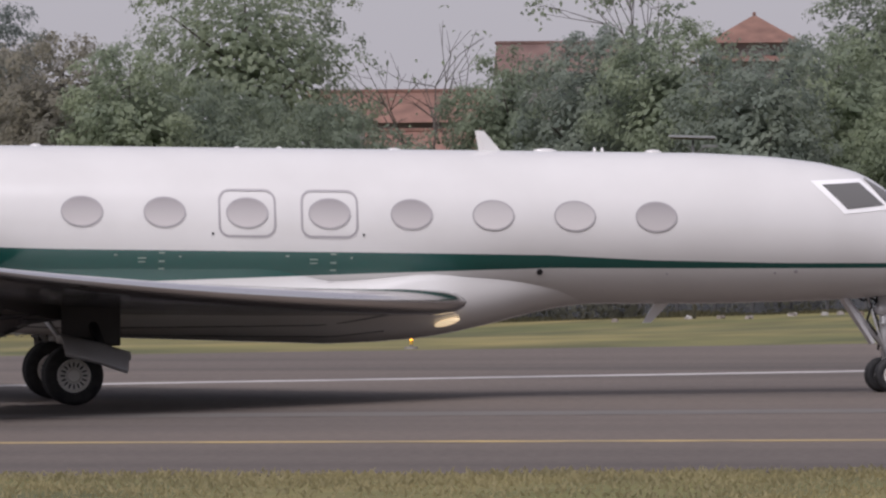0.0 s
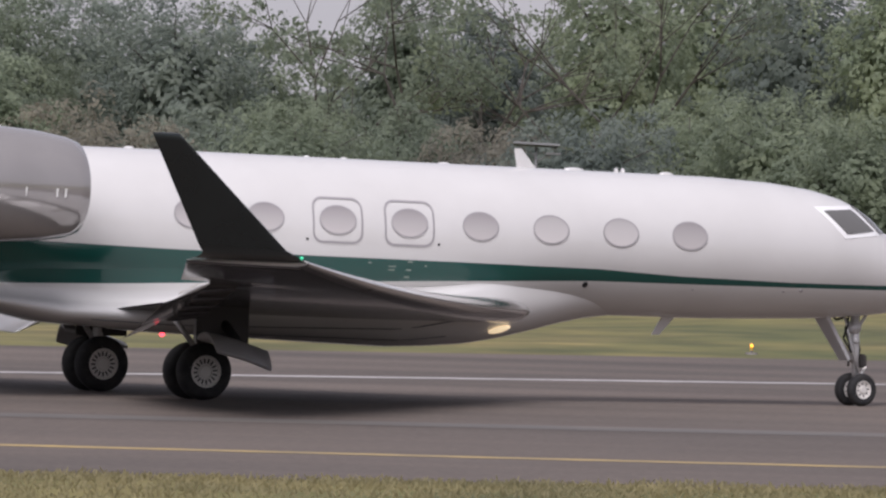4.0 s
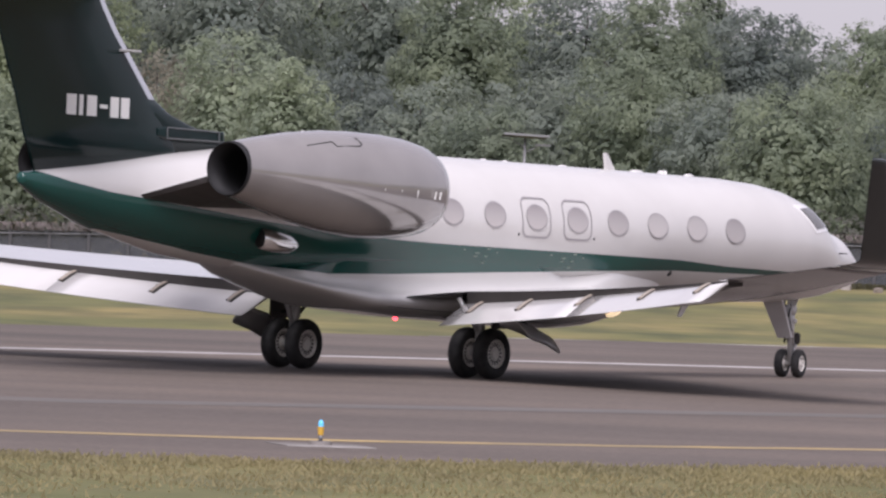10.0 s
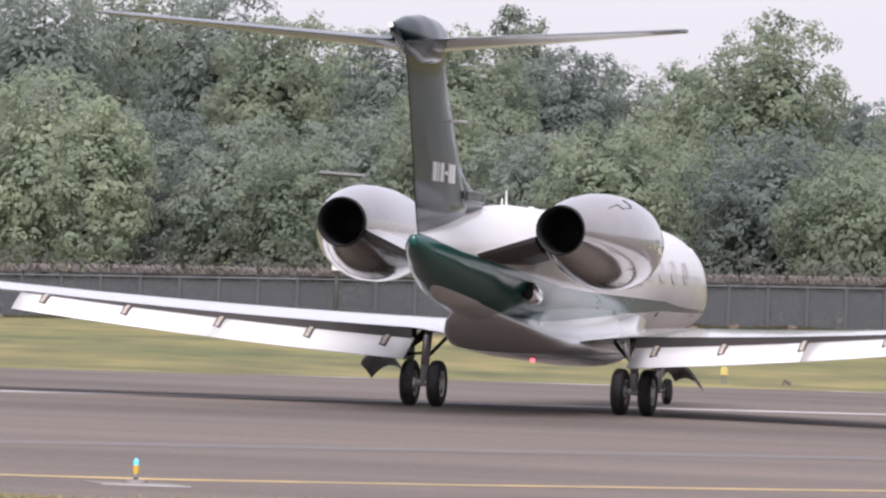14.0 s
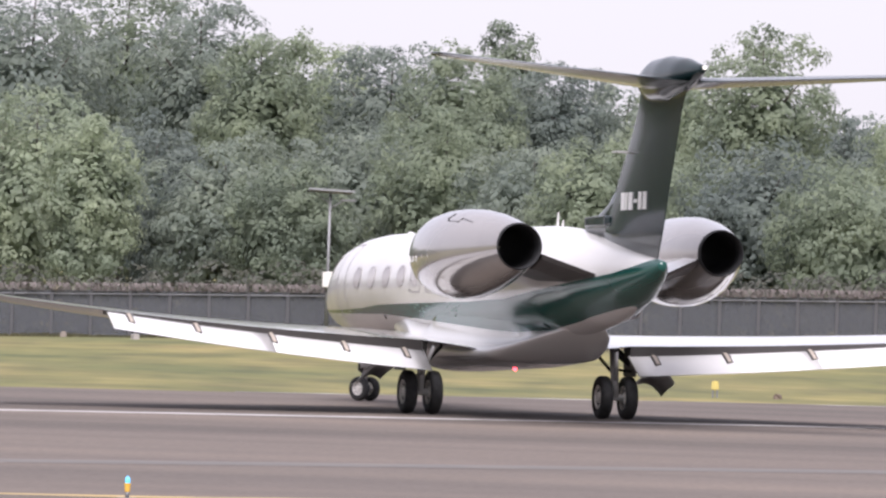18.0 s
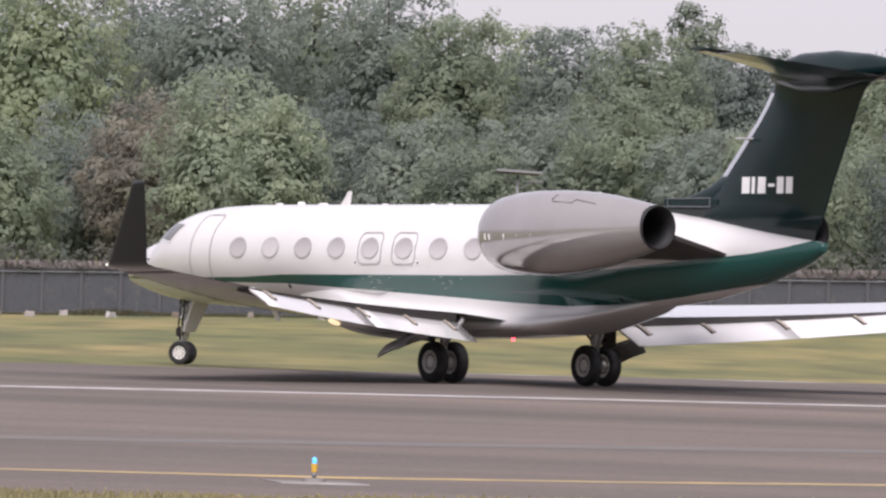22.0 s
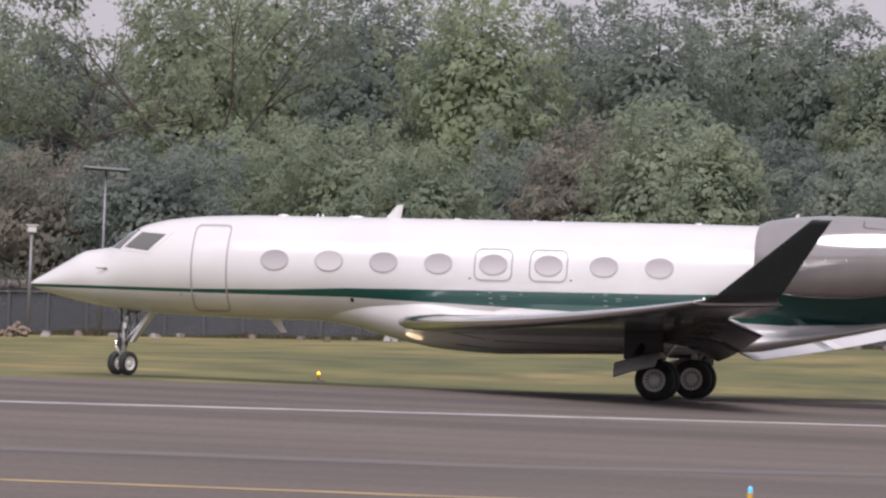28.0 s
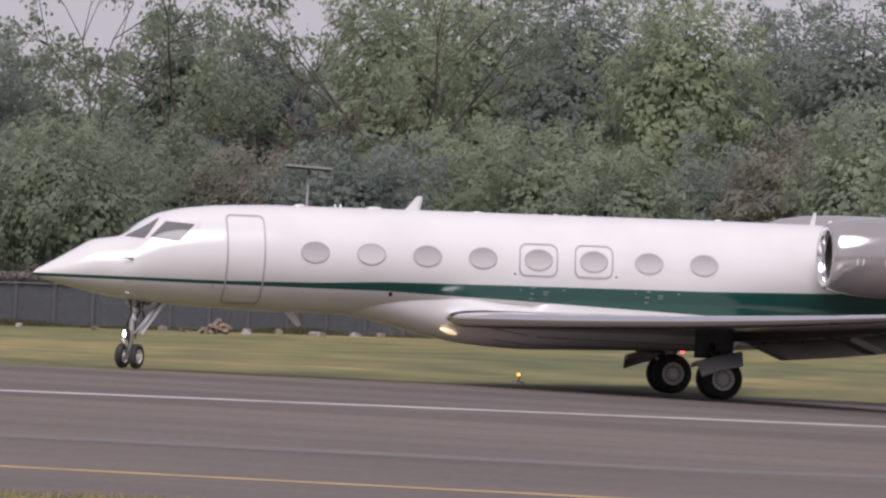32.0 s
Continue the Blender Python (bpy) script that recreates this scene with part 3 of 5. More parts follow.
for side in (-1, 1):
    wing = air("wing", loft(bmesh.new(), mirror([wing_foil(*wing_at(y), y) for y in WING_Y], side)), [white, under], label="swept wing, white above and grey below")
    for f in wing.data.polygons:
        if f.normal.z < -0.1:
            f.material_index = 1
    # polished leading edge: a shell over the front of the section
    rings = []
    for y in [1.05, 1.15, 1.3, 1.42, 1.55, 1.75, 2.0] + [2.5 + 0.8 * i for i in range(14)] + [13.45]:
        r = wing_foil(*wing_at(y), y)
        front = r[16:25]
        c = Vector(wing_at(y)[0:1] + (y, wing_at(y)[2])) - Vector((0.5, 0, 0))
        rings.append([tuple(Vector(p) + (Vector(p) - c).normalized() * 0.006) for p in front])
    air("leading_edge", loft(bmesh.new(), mirror(rings, side), close=False, cap=False), polished, wing, "polished metal leading edge")
    # lowered flaps in two panels, dark strip for the slot's shade, and tracks
    for y0, y1 in ((2.35, 6.172), (6.178, 10.05)):
        rings = []
        for k in range(9):
            y = y0 + (y1 - y0) * k / 8
            g = (y - 2.32) / 7.77
            ax, az = -0.50 - 2.66 * g, 1.44 + 0.66 * g - sag(y)
            tx, tz = -1.45 - 2.53 * g, 0.985 + 0.765 * g - sag(y)
            rings.append(foil(ax, tx, az, tz, 0.085, y, 8, 0.4, 0.0))
        flap = air("flap", loft(bmesh.new(), mirror(rings, side)), [white, under], wing, "lowered white flap, shade below put in as dark grey")
        # down-facing flap faces get dark grey in place of shade
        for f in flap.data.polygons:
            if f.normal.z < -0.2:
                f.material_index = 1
    for y in (2.9, 4.4, 6.17, 8.0, 9.6):
        g = (y - 2.32) / 7.77
        ax, az, tx, tz = -0.50 - 2.66 * g, 1.44 + 0.66 * g - sag(y), -1.45 - 2.53 * g, 0.985 + 0.765 * g - sag(y)
        rings = [[(ax + dx, y + w, az - 0.03), (ax + dx, y - w, az - 0.03), (ax + dx, y - w * 0.7, az - 0.03 - d), (ax + dx, y + w * 0.7, az - 0.03 - d)] for dx, w, d in ((0.5, 0.02, 0.02), (0.3, 0.05, 0.05), (0.1, 0.055, 0.08), (-0.05, 0.04, 0.1), (-0.15, 0.02, 0.1))]
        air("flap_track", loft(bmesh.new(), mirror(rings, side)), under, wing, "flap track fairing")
        # dark plate lying on the flap over the track, painted shade of the cut-out
        rings = []
        for u in (-0.08, 0.06, 0.25, 0.55):
            t = 0.085 * 0.6 * (2.969 * math.sqrt(max(u, 0)) - 1.26 * u - 3.516 * u * u + 2.843 * max(u, 0) ** 3 - 1.015 * u ** 4) if u > 0 else 0.0
            x, z = ax + (tx - ax) * u, az + (tz - az) * u + t
            rings.append([(x, y - 0.12, z + 0.01), (x, y + 0.12, z + 0.01), (x, y + 0.12, z - 0.03), (x, y - 0.12, z - 0.03)])
        gap = air("flap_gap", loft(bmesh.new(), mirror(rings, side)), dark_shade, wing, "dark plate painting the shade of the flap's cut-out", False)
        rings = [[(px, py + dy, pz + dz) for dy, dz in ((-0.085, 0.016), (-0.01, 0.022), (-0.01, -0.01), (-0.085, -0.01))] for px, py, pz in ((r[0][0], y, r[0][2]) for r in rings[1:])]
        air("track_cover", loft(bmesh.new(), mirror(rings, side)), tan_m, gap, "tan track cover in the cut-out", False)
    # solid dark strip fills the slot as its shade
    rings = []
    for k in range(9):
        y = 2.38 + 7.65 * k / 8
        g = (y - 2.32) / 7.77
        ax, az = -0.50 - 2.66 * g, 1.44 + 0.66 * g - sag(y)
        _, te, _, zte, _ = wing_at(y)
        rings.append([(te + 0.5, y, zte + 0.02), (te + 0.012, y, zte + 0.012), (te + 0.012, y, az - 0.04), (te + 0.5, y, az - 0.04)])
    air("flap_slot", loft(bmesh.new(), mirror(rings, side)), dark_shade, wing, "dark strip painting the slot's shade between wing and flap", False)
    # blended winglet
    rings = []
    for k in range(25):
        u = k / 24
        bend = lambda q: ((1 - q) ** 2 * 13.5 + 2 * q * (1 - q) * 14.02 + q * q * 14.15, (1 - q) ** 2 * 2.355 + 2 * q * (1 - q) * 2.36 + q * q * 2.52)
        place = lambda q: bend(q / 0.25) if q < 0.25 else (14.15 + 0.99 * (q - 0.25) / 0.75, 2.52 + 1.67 * (q - 0.25) / 0.75)
        (y, z), (ya, za), (yb, zb) = place(u), place(max(0, u - 0.03)), place(min(1, u + 0.03))
        ang = math.atan2(zb - za, yb - ya)
        le = float(np.interp(u, (0, 0.17, 0.25, 1), (-3.05, -3.42, -3.68, -5.9)))
        te = float(np.interp(u, (0, 0.2, 1), (-5.0, -5.02, -6.34)))
        r = foil(le, te, 0, 0, 0.05, 0, 10, 0.5)
        rings.append([(x, y - q * math.sin(ang), z + q * math.cos(ang)) for x, _, q in r])
    wl = air("winglet", loft(bmesh.new(), mirror(rings, side)), tip_paint, label="tall swept blackish green winglet")
    bm = bmesh.new()
    bmesh.ops.create_uvsphere(bm, u_segments=10, v_segments=6, radius=0.028, matrix=Matrix.Translation((-3.36, side * 14.0, 2.42)))
    air("navigation_light", bm, lens_g if side < 0 else lens_t, wl)
    # nacelle
    Y, Z = 2.43, 3.47
    prof = ((-2.55, 0.60), (-2.42, 0.66), (-2.36, 0.71), (-2.40, 0.77), (-2.6, 0.84), (-3.1, 0.92), (-3.8, 0.965), (-4.6, 0.965), (-5.4, 0.91), (-6.2, 0.80), (-7.0, 0.645), (-7.6, 0.515), (-7.72, 0.49))
    bm = revolve(bmesh.new(), prof, 40)
    for v in bm.verts:
        g = (-2.36 - v.co.x) / 5.4
        v.co.y = side * (Y + v.co.y - 0.21 * max(0, g - 0.45) / 0.55)
        v.co.z += Z + 0.12 * max(0, g - 0.4) / 0.6 - 0.03 * (1 - g)
    nac = air("engine_nacelle", bm, silver, label="silver-grey engine nacelle")
    rings = [[(x, y + (side * Y), z + Z - 0.03) for x, y, z in r] for r in [[(-2.5 + 0.14 * math.sin(q), (0.69 + 0.085 * math.cos(q)) * math.cos(2 * math.pi * i / 40), (0.69 + 0.085 * math.cos(q)) * math.sin(2 * math.pi * i / 40)) for i in range(40)] for q in [math.pi * j / 8 for j in range(9)]]]
    air("inlet_lip", loft(bmesh.new(), rings, cap=False), polished, nac, "polished inlet lip")
    bm = bmesh.new()
    bmesh.ops.create_circle(bm, cap_ends=True, segments=32, radius=0.62, matrix=Matrix.Translation((-2.95, side * Y, Z)) @ Matrix.Rotation(math.pi / 2, 4, "Y"))
    air("fan", bm, dark_metal, nac)
    bm = revolve(bmesh.new(), ((-7.66, 0.505), (-7.765, 0.486), (-7.775, 0.47), (-7.2, 0.44), (-6.2, 0.42), (-6.1, 0.02)), 40)
    for v in bm.verts:
        v.co.y = side * (Y - 0.21 + v.co.y)
        v.co.z += Z + 0.12
    air("exhaust", bm, black, nac, "black hollow exhaust")
    # panel seam, vents
    seams = ((-4.9, 62), (-4.9, 50), (-5.0, 46), (-5.6, 44), (-5.65, 52), (-6.3, 46))
    bm = bmesh.new()
    for (xa, aa), (xb, ab) in zip(seams, seams[1:]):
        pts = []
        for x, an in ((xa, aa), (xb, ab)):
            r = float(np.interp(-x, [2.36, 3.1, 3.8, 4.6, 5.4, 6.2, 7.0], [0.71, 0.92, 0.965, 0.965, 0.91, 0.80, 0.66])) + 0.004
            g = (-2.36 - x) / 5.4
            pts.append((x, side * (Y - 0.21 * max(0, g - 0.45) / 0.55 + r * math.cos(radians(an))), Z + 0.12 * max(0, g - 0.4) / 0.6 - 0.03 * (1 - g) + r * math.sin(radians(an))))
        tube(bm, *pts, 0.009, 0.009, 5)
    air("panel_seam", bm, dark_metal, nac, "dark panel seam", False)
    for x in (-2.9, -3.05, -3.6, -4.1, -4.6):
        a = radians(-8)
        bm = bmesh.new()
        tube(bm, (x, side * (Y + 0.93 * math.cos(a)), Z + 0.93 * math.sin(a) - 0.07), (x, side * (Y + 0.96 * math.cos(a)), Z + 0.96 * math.sin(a) + 0.07), 0.018, 0.018, 6)
        air("vent_mark", bm, letters, nac, "pale vent strip", False)
    # pylon
    rings = []
    for k in range(5):
        y, u = 0.45 + 1.27 * k / 4, k / 4
        rings.append([(x + dx * u, y, z + dz * u) for x, z, dx, dz in ((-3.5, 2.98, -0.3, 0.42), (-4.1, 3.07, -0.1, 0.42), (-5.4, 3.13, 0, 0.4), (-7.0, 3.1, 0, 0.42), (-8.5, 2.95, 0.82, 0.5), (-8.4, 2.88, 0.74, 0.46), (-7.0, 2.72, 0, 0.42), (-5.4, 2.7, 0, 0.4), (-4.1, 2.8, -0.1, 0.42))])
    pyl = air("pylon", loft(bmesh.new(), mirror(rings, side)), [white, dark_shade], nac, "engine pylon, white above, shade painted dark below", False)
    # dark lower faces carry the pylon's shade and dark reflection
    for f in pyl.data.polygons:
        if f.normal.z < 0.05:
            f.material_index = 1
    # exhaust scoop on the right rear side, a small port on the left
    if side < 0:
        bm = bmesh.new()
        p = skin(-4.75, 2.36, side)
        loft(bm, [[(-4.2 - 1.1 * q, p.y * (1.06 - 0.03 * q) + side * 0.15 * k * math.cos(2 * math.pi * i / 20), 2.3 + 0.09 * q + k * 0.21 * math.sin(2 * math.pi * i / 20)) for i in range(20)] for q, k in ((0, 0.1), (0.1, 0.5), (0.3, 0.88), (0.65, 1.0), (1, 0.95))])
        sc = air("exhaust_scoop", bm, polished, jet, "polished scoop, its opening's shade a black disc")
        # flat black disc paints the shade inside the scoop
        bm = bmesh.new()
        loft(bm, [[(-5.305 - 0.01 * q, p.y * 1.03 + side * 0.12 * math.cos(2 * math.pi * i / 20), 2.39 + 0.17 * math.sin(2 * math.pi * i / 20)) for i in range(20)] for q in (0, 1)])
        air("scoop_opening_shade", bm, black, sc)
    else:
        patch("port", oval(-4.6, 1.98, 0.05, 0.05, 10), side, dark_metal, jet, 0.012)
    # tailplane half
    rings = []
    for k in range(9):
        u = k / 8
        y = 0.1 + 5.59 * u
        rings.append(foil(-9.75 - 3.25 * u, -12.75 - 1.3 * u, 7.0 + 0.32 * u, 6.98 + 0.30 * u, 0.25 - 0.17 * u, y, 10, 0.5))
    tp = air("tailplane", loft(bmesh.new(), mirror(rings, side)), green, label="dark glossy swept tailplane half")
    rings = []
    for k in range(9):
        u = k / 8
        y = 0.35 + 5.33 * u
        u = (y - 0.1) / 5.59
        r = foil(-9.75 - 3.25 * u, -12.75 - 1.3 * u, 7.0 + 0.32 * u, 6.98 + 0.30 * u, 0.25 - 0.17 * u, y, 10, 0.5)[5:16]
        c = Vector((-10.2 - 3.25 * u, y, 7.0 + 0.32 * u))
        rings.append([tuple(Vector(q) + (Vector(q) - c).normalized() * 0.006) for q in r])
    air("leading_edge", loft(bmesh.new(), mirror(rings, side), close=False, cap=False), polished, tp, "polished metal leading edge")
    # landing light in the fairing's front
    bm = bmesh.new()
    bmesh.ops.create_uvsphere(bm, u_segments=16, v_segments=8, radius=1, matrix=Matrix.Translation((6.25, side * 0.83, 1.36)) @ Matrix.Rotation(radians(-16), 4, "Y") @ Matrix.Diagonal((0.22, 0.1, 0.055, 1)))
    air("landing_light", bm, lens_w, label="lit landing light")

# fin with its dorsal fillet
rings = []
for z, le, te, th in ((3.3, -6.3, -10.5, 0.25), (4.0, -6.45, -10.87, 0.24), (4.68, -7.08, -11.13, 0.22), (5.3, -7.68, -11.42, 0.2), (6.0, -8.34, -11.72, 0.18), (6.4, -8.66, -11.9, 0.18), (6.65, -8.82, -12.05, 0.21), (6.8, -8.9, -12.2, 0.26), (6.92, -8.95, -12.4, 0.36), (7.02, -8.98, -12.55, 0.48)):
    rings.append([(x, q, z) for x, _, q in foil(le, te, 0, 0, th, 0, 12, 0.5)])
fin = air("fin", loft(bmesh.new(), rings), green, label="tall dark green tail fin")
rings = []
for z, le, te, th in ((4.72, -7.12, -11.15, 0.22), (5.3, -7.68, -11.42, 0.2), (6.0, -8.34, -11.72, 0.18), (6.4, -8.66, -11.9, 0.18), (6.65, -8.82, -12.05, 0.21)):
    r = [(x, q, z) for x, _, q in foil(le, te, 0, 0, th, 0, 12, 0.5)][10:15]
    c = Vector((le - 0.35, 0, z))
    rings.append([tuple(Vector(q) + (Vector(q) - c).normalized() * 0.006) for q in r])
air("leading_edge", loft(bmesh.new(), rings, close=False, cap=False), polished, fin, "polished metal leading edge")
rings = []
for z, le in ((3.9, -4.6), (4.14, -5.1), (4.26, -5.6), (4.4, -6.2), (4.56, -6.75), (4.8, -7.2)):
    rings.append([(x, q, z) for x, _, q in foil(le, -8.5, 0, 0, 0.16, 0, 10, 0.5)])
air("dorsal_fin", loft(bmesh.new(), rings), green, fin, "dorsal fillet")
# ram-air scoop at the fin's foot: a rounded duct with a pale rim
duct = lambda x, w, z0, z1: [(x, w * sy, z) for sy, z in ((1, z0 + 0.03), (1, z1 - 0.03), (0.8, z1), (-0.8, z1), (-1, z1 - 0.03), (-1, z0 + 0.03), (-0.8, z0), (0.8, z0))]
bm = loft(bmesh.new(), [duct(-5.24, 0.1, 4.13, 4.3), duct(-5.3, 0.125, 4.11, 4.315), duct(-6.2, 0.16, 4.1, 4.33), duct(-7.0, 0.17, 4.1, 4.33), duct(-7.2, 0.12, 4.14, 4.3)])
scoop = air("air_scoop", bm, green, fin, "dark ram-air scoop", False)
# thin black plate on the duct's front for the shade within
bm = loft(bmesh.new(), [duct(-5.236, 0.08, 4.15, 4.28), duct(-5.23, 0.08, 4.15, 4.28)])
air("scoop_opening_shade", bm, black, scoop, "", False)
for side in (-1, 1):
    bm = bmesh.new()
    rim = [(-5.45, side * 0.148, 4.13), (-5.45, side * 0.148, 4.3), (-7.0, side * 0.176, 4.315), (-7.0, side * 0.176, 4.12)]
    for p, q in zip(rim, rim[1:] + rim[:1]):
        tube(bm, p, q, 0.01, 0.01, 5)
    air("scoop_rim", bm, dull_rim, scoop, "pale rim of the scoop", False)
rings = []
for k in range(25):
    u = k / 24
    x = -8.75 - 4.65 * u
    w = float(np.interp(u, (0, 0.06, 0.2, 0.45, 0.7, 0.9, 1), (0.03, 0.16, 0.28, 0.34, 0.29, 0.14, 0.03)))
    zc, h = float(np.interp(u, (0, 0.5, 1), (7.08, 7.1, 7.22))), float(np.interp(u, (0, 0.06, 0.25, 0.5, 0.75, 1), (0.04, 0.24, 0.44, 0.47, 0.32, 0.05)))
    rings.append([(x, w * math.sin(2 * math.pi * i / 20), zc + h * math.cos(2 * math.pi * i / 20)) for i in range(20)])
air("tail_bullet", loft(bmesh.new(), rings), green, label="dark green fairing atop the fin")
bm = bmesh.new()
bmesh.ops.create_uvsphere(bm, u_segments=10, v_segments=6, radius=0.045, matrix=Matrix.Translation((-13.40, 0, 7.24)))
air("tail_light", bm, lens_t)
# the lettering on the fin is given as plain bars
for side in (-1, 1):
    for k, (dx, w, h) in enumerate(((0, 0.22, 0.37), (0.3, 0.22, 0.37), (0.6, 0.2, 0.07), (0.93, 0.26, 0.37), (1.22, 0.1, 0.37), (1.48, 0.26, 0.37))):
        x = -9.68 + dx if side > 0 else -8.18 - dx
        zz = 4.6
        bm = bmesh.new()
        u = (x + 7.05) / -4.05
        yy = 0.1115 * (2.969 * math.sqrt(u) - 1.26 * u - 3.516 * u * u + 2.843 * u ** 3 - 1.015 * u ** 4) + 0.012
        box(bm, x - w / 2, x + w / 2, side * yy - 0.012, side * yy + 0.012, zz - h / 2, zz + h / 2)
        air("plain_bar", bm, letters, fin, "pale painted bar", False)
    bm = bmesh.new()
    box(bm, -8.35, -8.05, side * 0.16 - 0.2, side * 0.16 + 0.2, 5.62, 5.66, 0.01)
    air("fin_vent", bm, steel, fin, "small bright fin fitting", False)
# aerials along the spine and belly
bm = bmesh.new()
loft(bm, [[(7.28, 0.015, 4.16), (7.0, 0.03, 4.16), (6.9, 0, 4.16), (7.0, -0.03, 4.16), (7.28, -0.015, 4.16)], [(6.98, 0.01, 4.51), (6.88, 0.015, 4.51), (6.84, 0, 4.51), (6.88, -0.015, 4.51), (6.98, -0.01, 4.51)]])
air("blade_aerial", bm, white, smooth=False)
bm = bmesh.new()
loft(bm, [[(10.05, 0.015, 1.70), (9.8, 0.025, 1.70), (9.8, -0.025, 1.70), (10.05, -0.015, 1.70)], [(9.74, 0.01, 1.37), (9.6, 0.015, 1.37), (9.6, -0.015, 1.37), (9.74, -0.01, 1.37)]])
air("blade_aerial", bm, white, smooth=False)
for x, h in ((-2.65, 0.3), (-3.05, 0.12)):
    bm = bmesh.new()
    loft(bm, [[(x, 0.012, 4.1), (x - 0.14, 0.02, 4.1), (x - 0.14, -0.02, 4.1), (x, -0.012, 4.1)], [(x - 0.1, 0.008, 4.17 + h), (x - 0.17, 0.01, 4.17 + h), (x - 0.17, -0.01, 4.17 + h), (x - 0.1, -0.008, 4.17 + h)]])
    air("blade_aerial", bm, white, smooth=False)
for x, w, h in ((8.0, 0.42, 0.05), (9.8, 0.3, 0.05), (5.5, 0.24, 0.03), (8.95, 0.06, 0.08), (8.82, 0.06, 0.08), (3.6, 0.12, 0.03), (2.9, 0.1, 0.03), (-0.4, 0.2, 0.04)):
    bm = bmesh.new()
    bmesh.ops.create_uvsphere(bm, u_segments=12, v_segments=6, radius=1, matrix=Matrix.Translation((x, 0, 4.18)) @ Matrix.Diagonal((w / 2, 0.08, h, 1)))
    air("spine_aerial", bm, white)
bm = bmesh.new()
bmesh.ops.create_uvsphere(bm, u_segments=10, v_segments=6, radius=0.048, matrix=Matrix.Translation((0.3, 0, 1.055)))
air("red_beacon", bm, lens_r, label="small red beacon")


# undercarriage
def tyre_mesh(r, w):
    bm = revolve(bmesh.new(), ((-w * 0.42, r * 0.56), (-w * 0.5, r * 0.7), (-w * 0.49, r * 0.86), (-w * 0.38, r * 0.96), (-w * 0.15, r), (w * 0.15, r), (w * 0.38, r * 0.96), (w * 0.49, r * 0.86), (w * 0.5, r * 0.7), (w * 0.42, r * 0.56)), 32, "y")
    return mesh_of("wheel", bm, rubber, True)


def rim_mesh(r, w, holes):
    bm = revolve(bmesh.new(), ((-w * 0.42, r * 0.57), (-w * 0.44, r * 0.52), (-w * 0.3, r * 0.48), (-w * 0.26, r * 0.25), (-w * 0.4, r * 0.2), (-w * 0.4, 0.005), (w * 0.4, 0.005), (w * 0.4, r * 0.2), (w * 0.26, r * 0.25), (w * 0.3, r * 0.48), (w * 0.44, r * 0.52), (w * 0.42, r * 0.57)), 24, "y")
    plain = len(bm.faces)
    # dark boxes on the rim give the shade of its slots
    for i in range(holes):
        a = 2 * math.pi * i / holes
        for s in (-1, 1):
            b2 = box(bmesh.new(), r * 0.29, r * 0.45, s * w * 0.285 - 0.006, s * w * 0.285 + 0.006, -r * 0.028, r * 0.028)
            b2.transform(Matrix.Rotation(a, 4, "Y"))
            tmp = bpy.data.meshes.new("slot")
            b2.to_mesh(tmp)
            b2.free()
            bm.from_mesh(tmp)
            bpy.data.meshes.remove(tmp)
    bm.faces.ensure_lookup_table()
    for f in bm.faces[plain:]:
        f.material_index = 1
    return mesh_of("rim", bm, [rim_m, dark_metal], False)


WHEELS = []
for r, w, spots, holes in ((0.48, 0.27, ((0, 2.525), (0, 1.95), (0, -1.95), (0, -2.525)), 16), (0.29, 0.17, ((13.67, 0.18), (13.67, -0.18)), 8)):
    tm, rm = tyre_mesh(r, w), rim_mesh(r, w, holes)
    for x, y in spots:
        wheel = tagged(new("wheel", tm), "black rubber tyre on a pale rim")
        wheel.parent = jet
        rim = new("rim", rm)
        rim.parent = wheel
        tagged(rim, "pale alloy rim with dark boxes for its slots' shade")
        WHEELS.append((wheel, x, y, r))
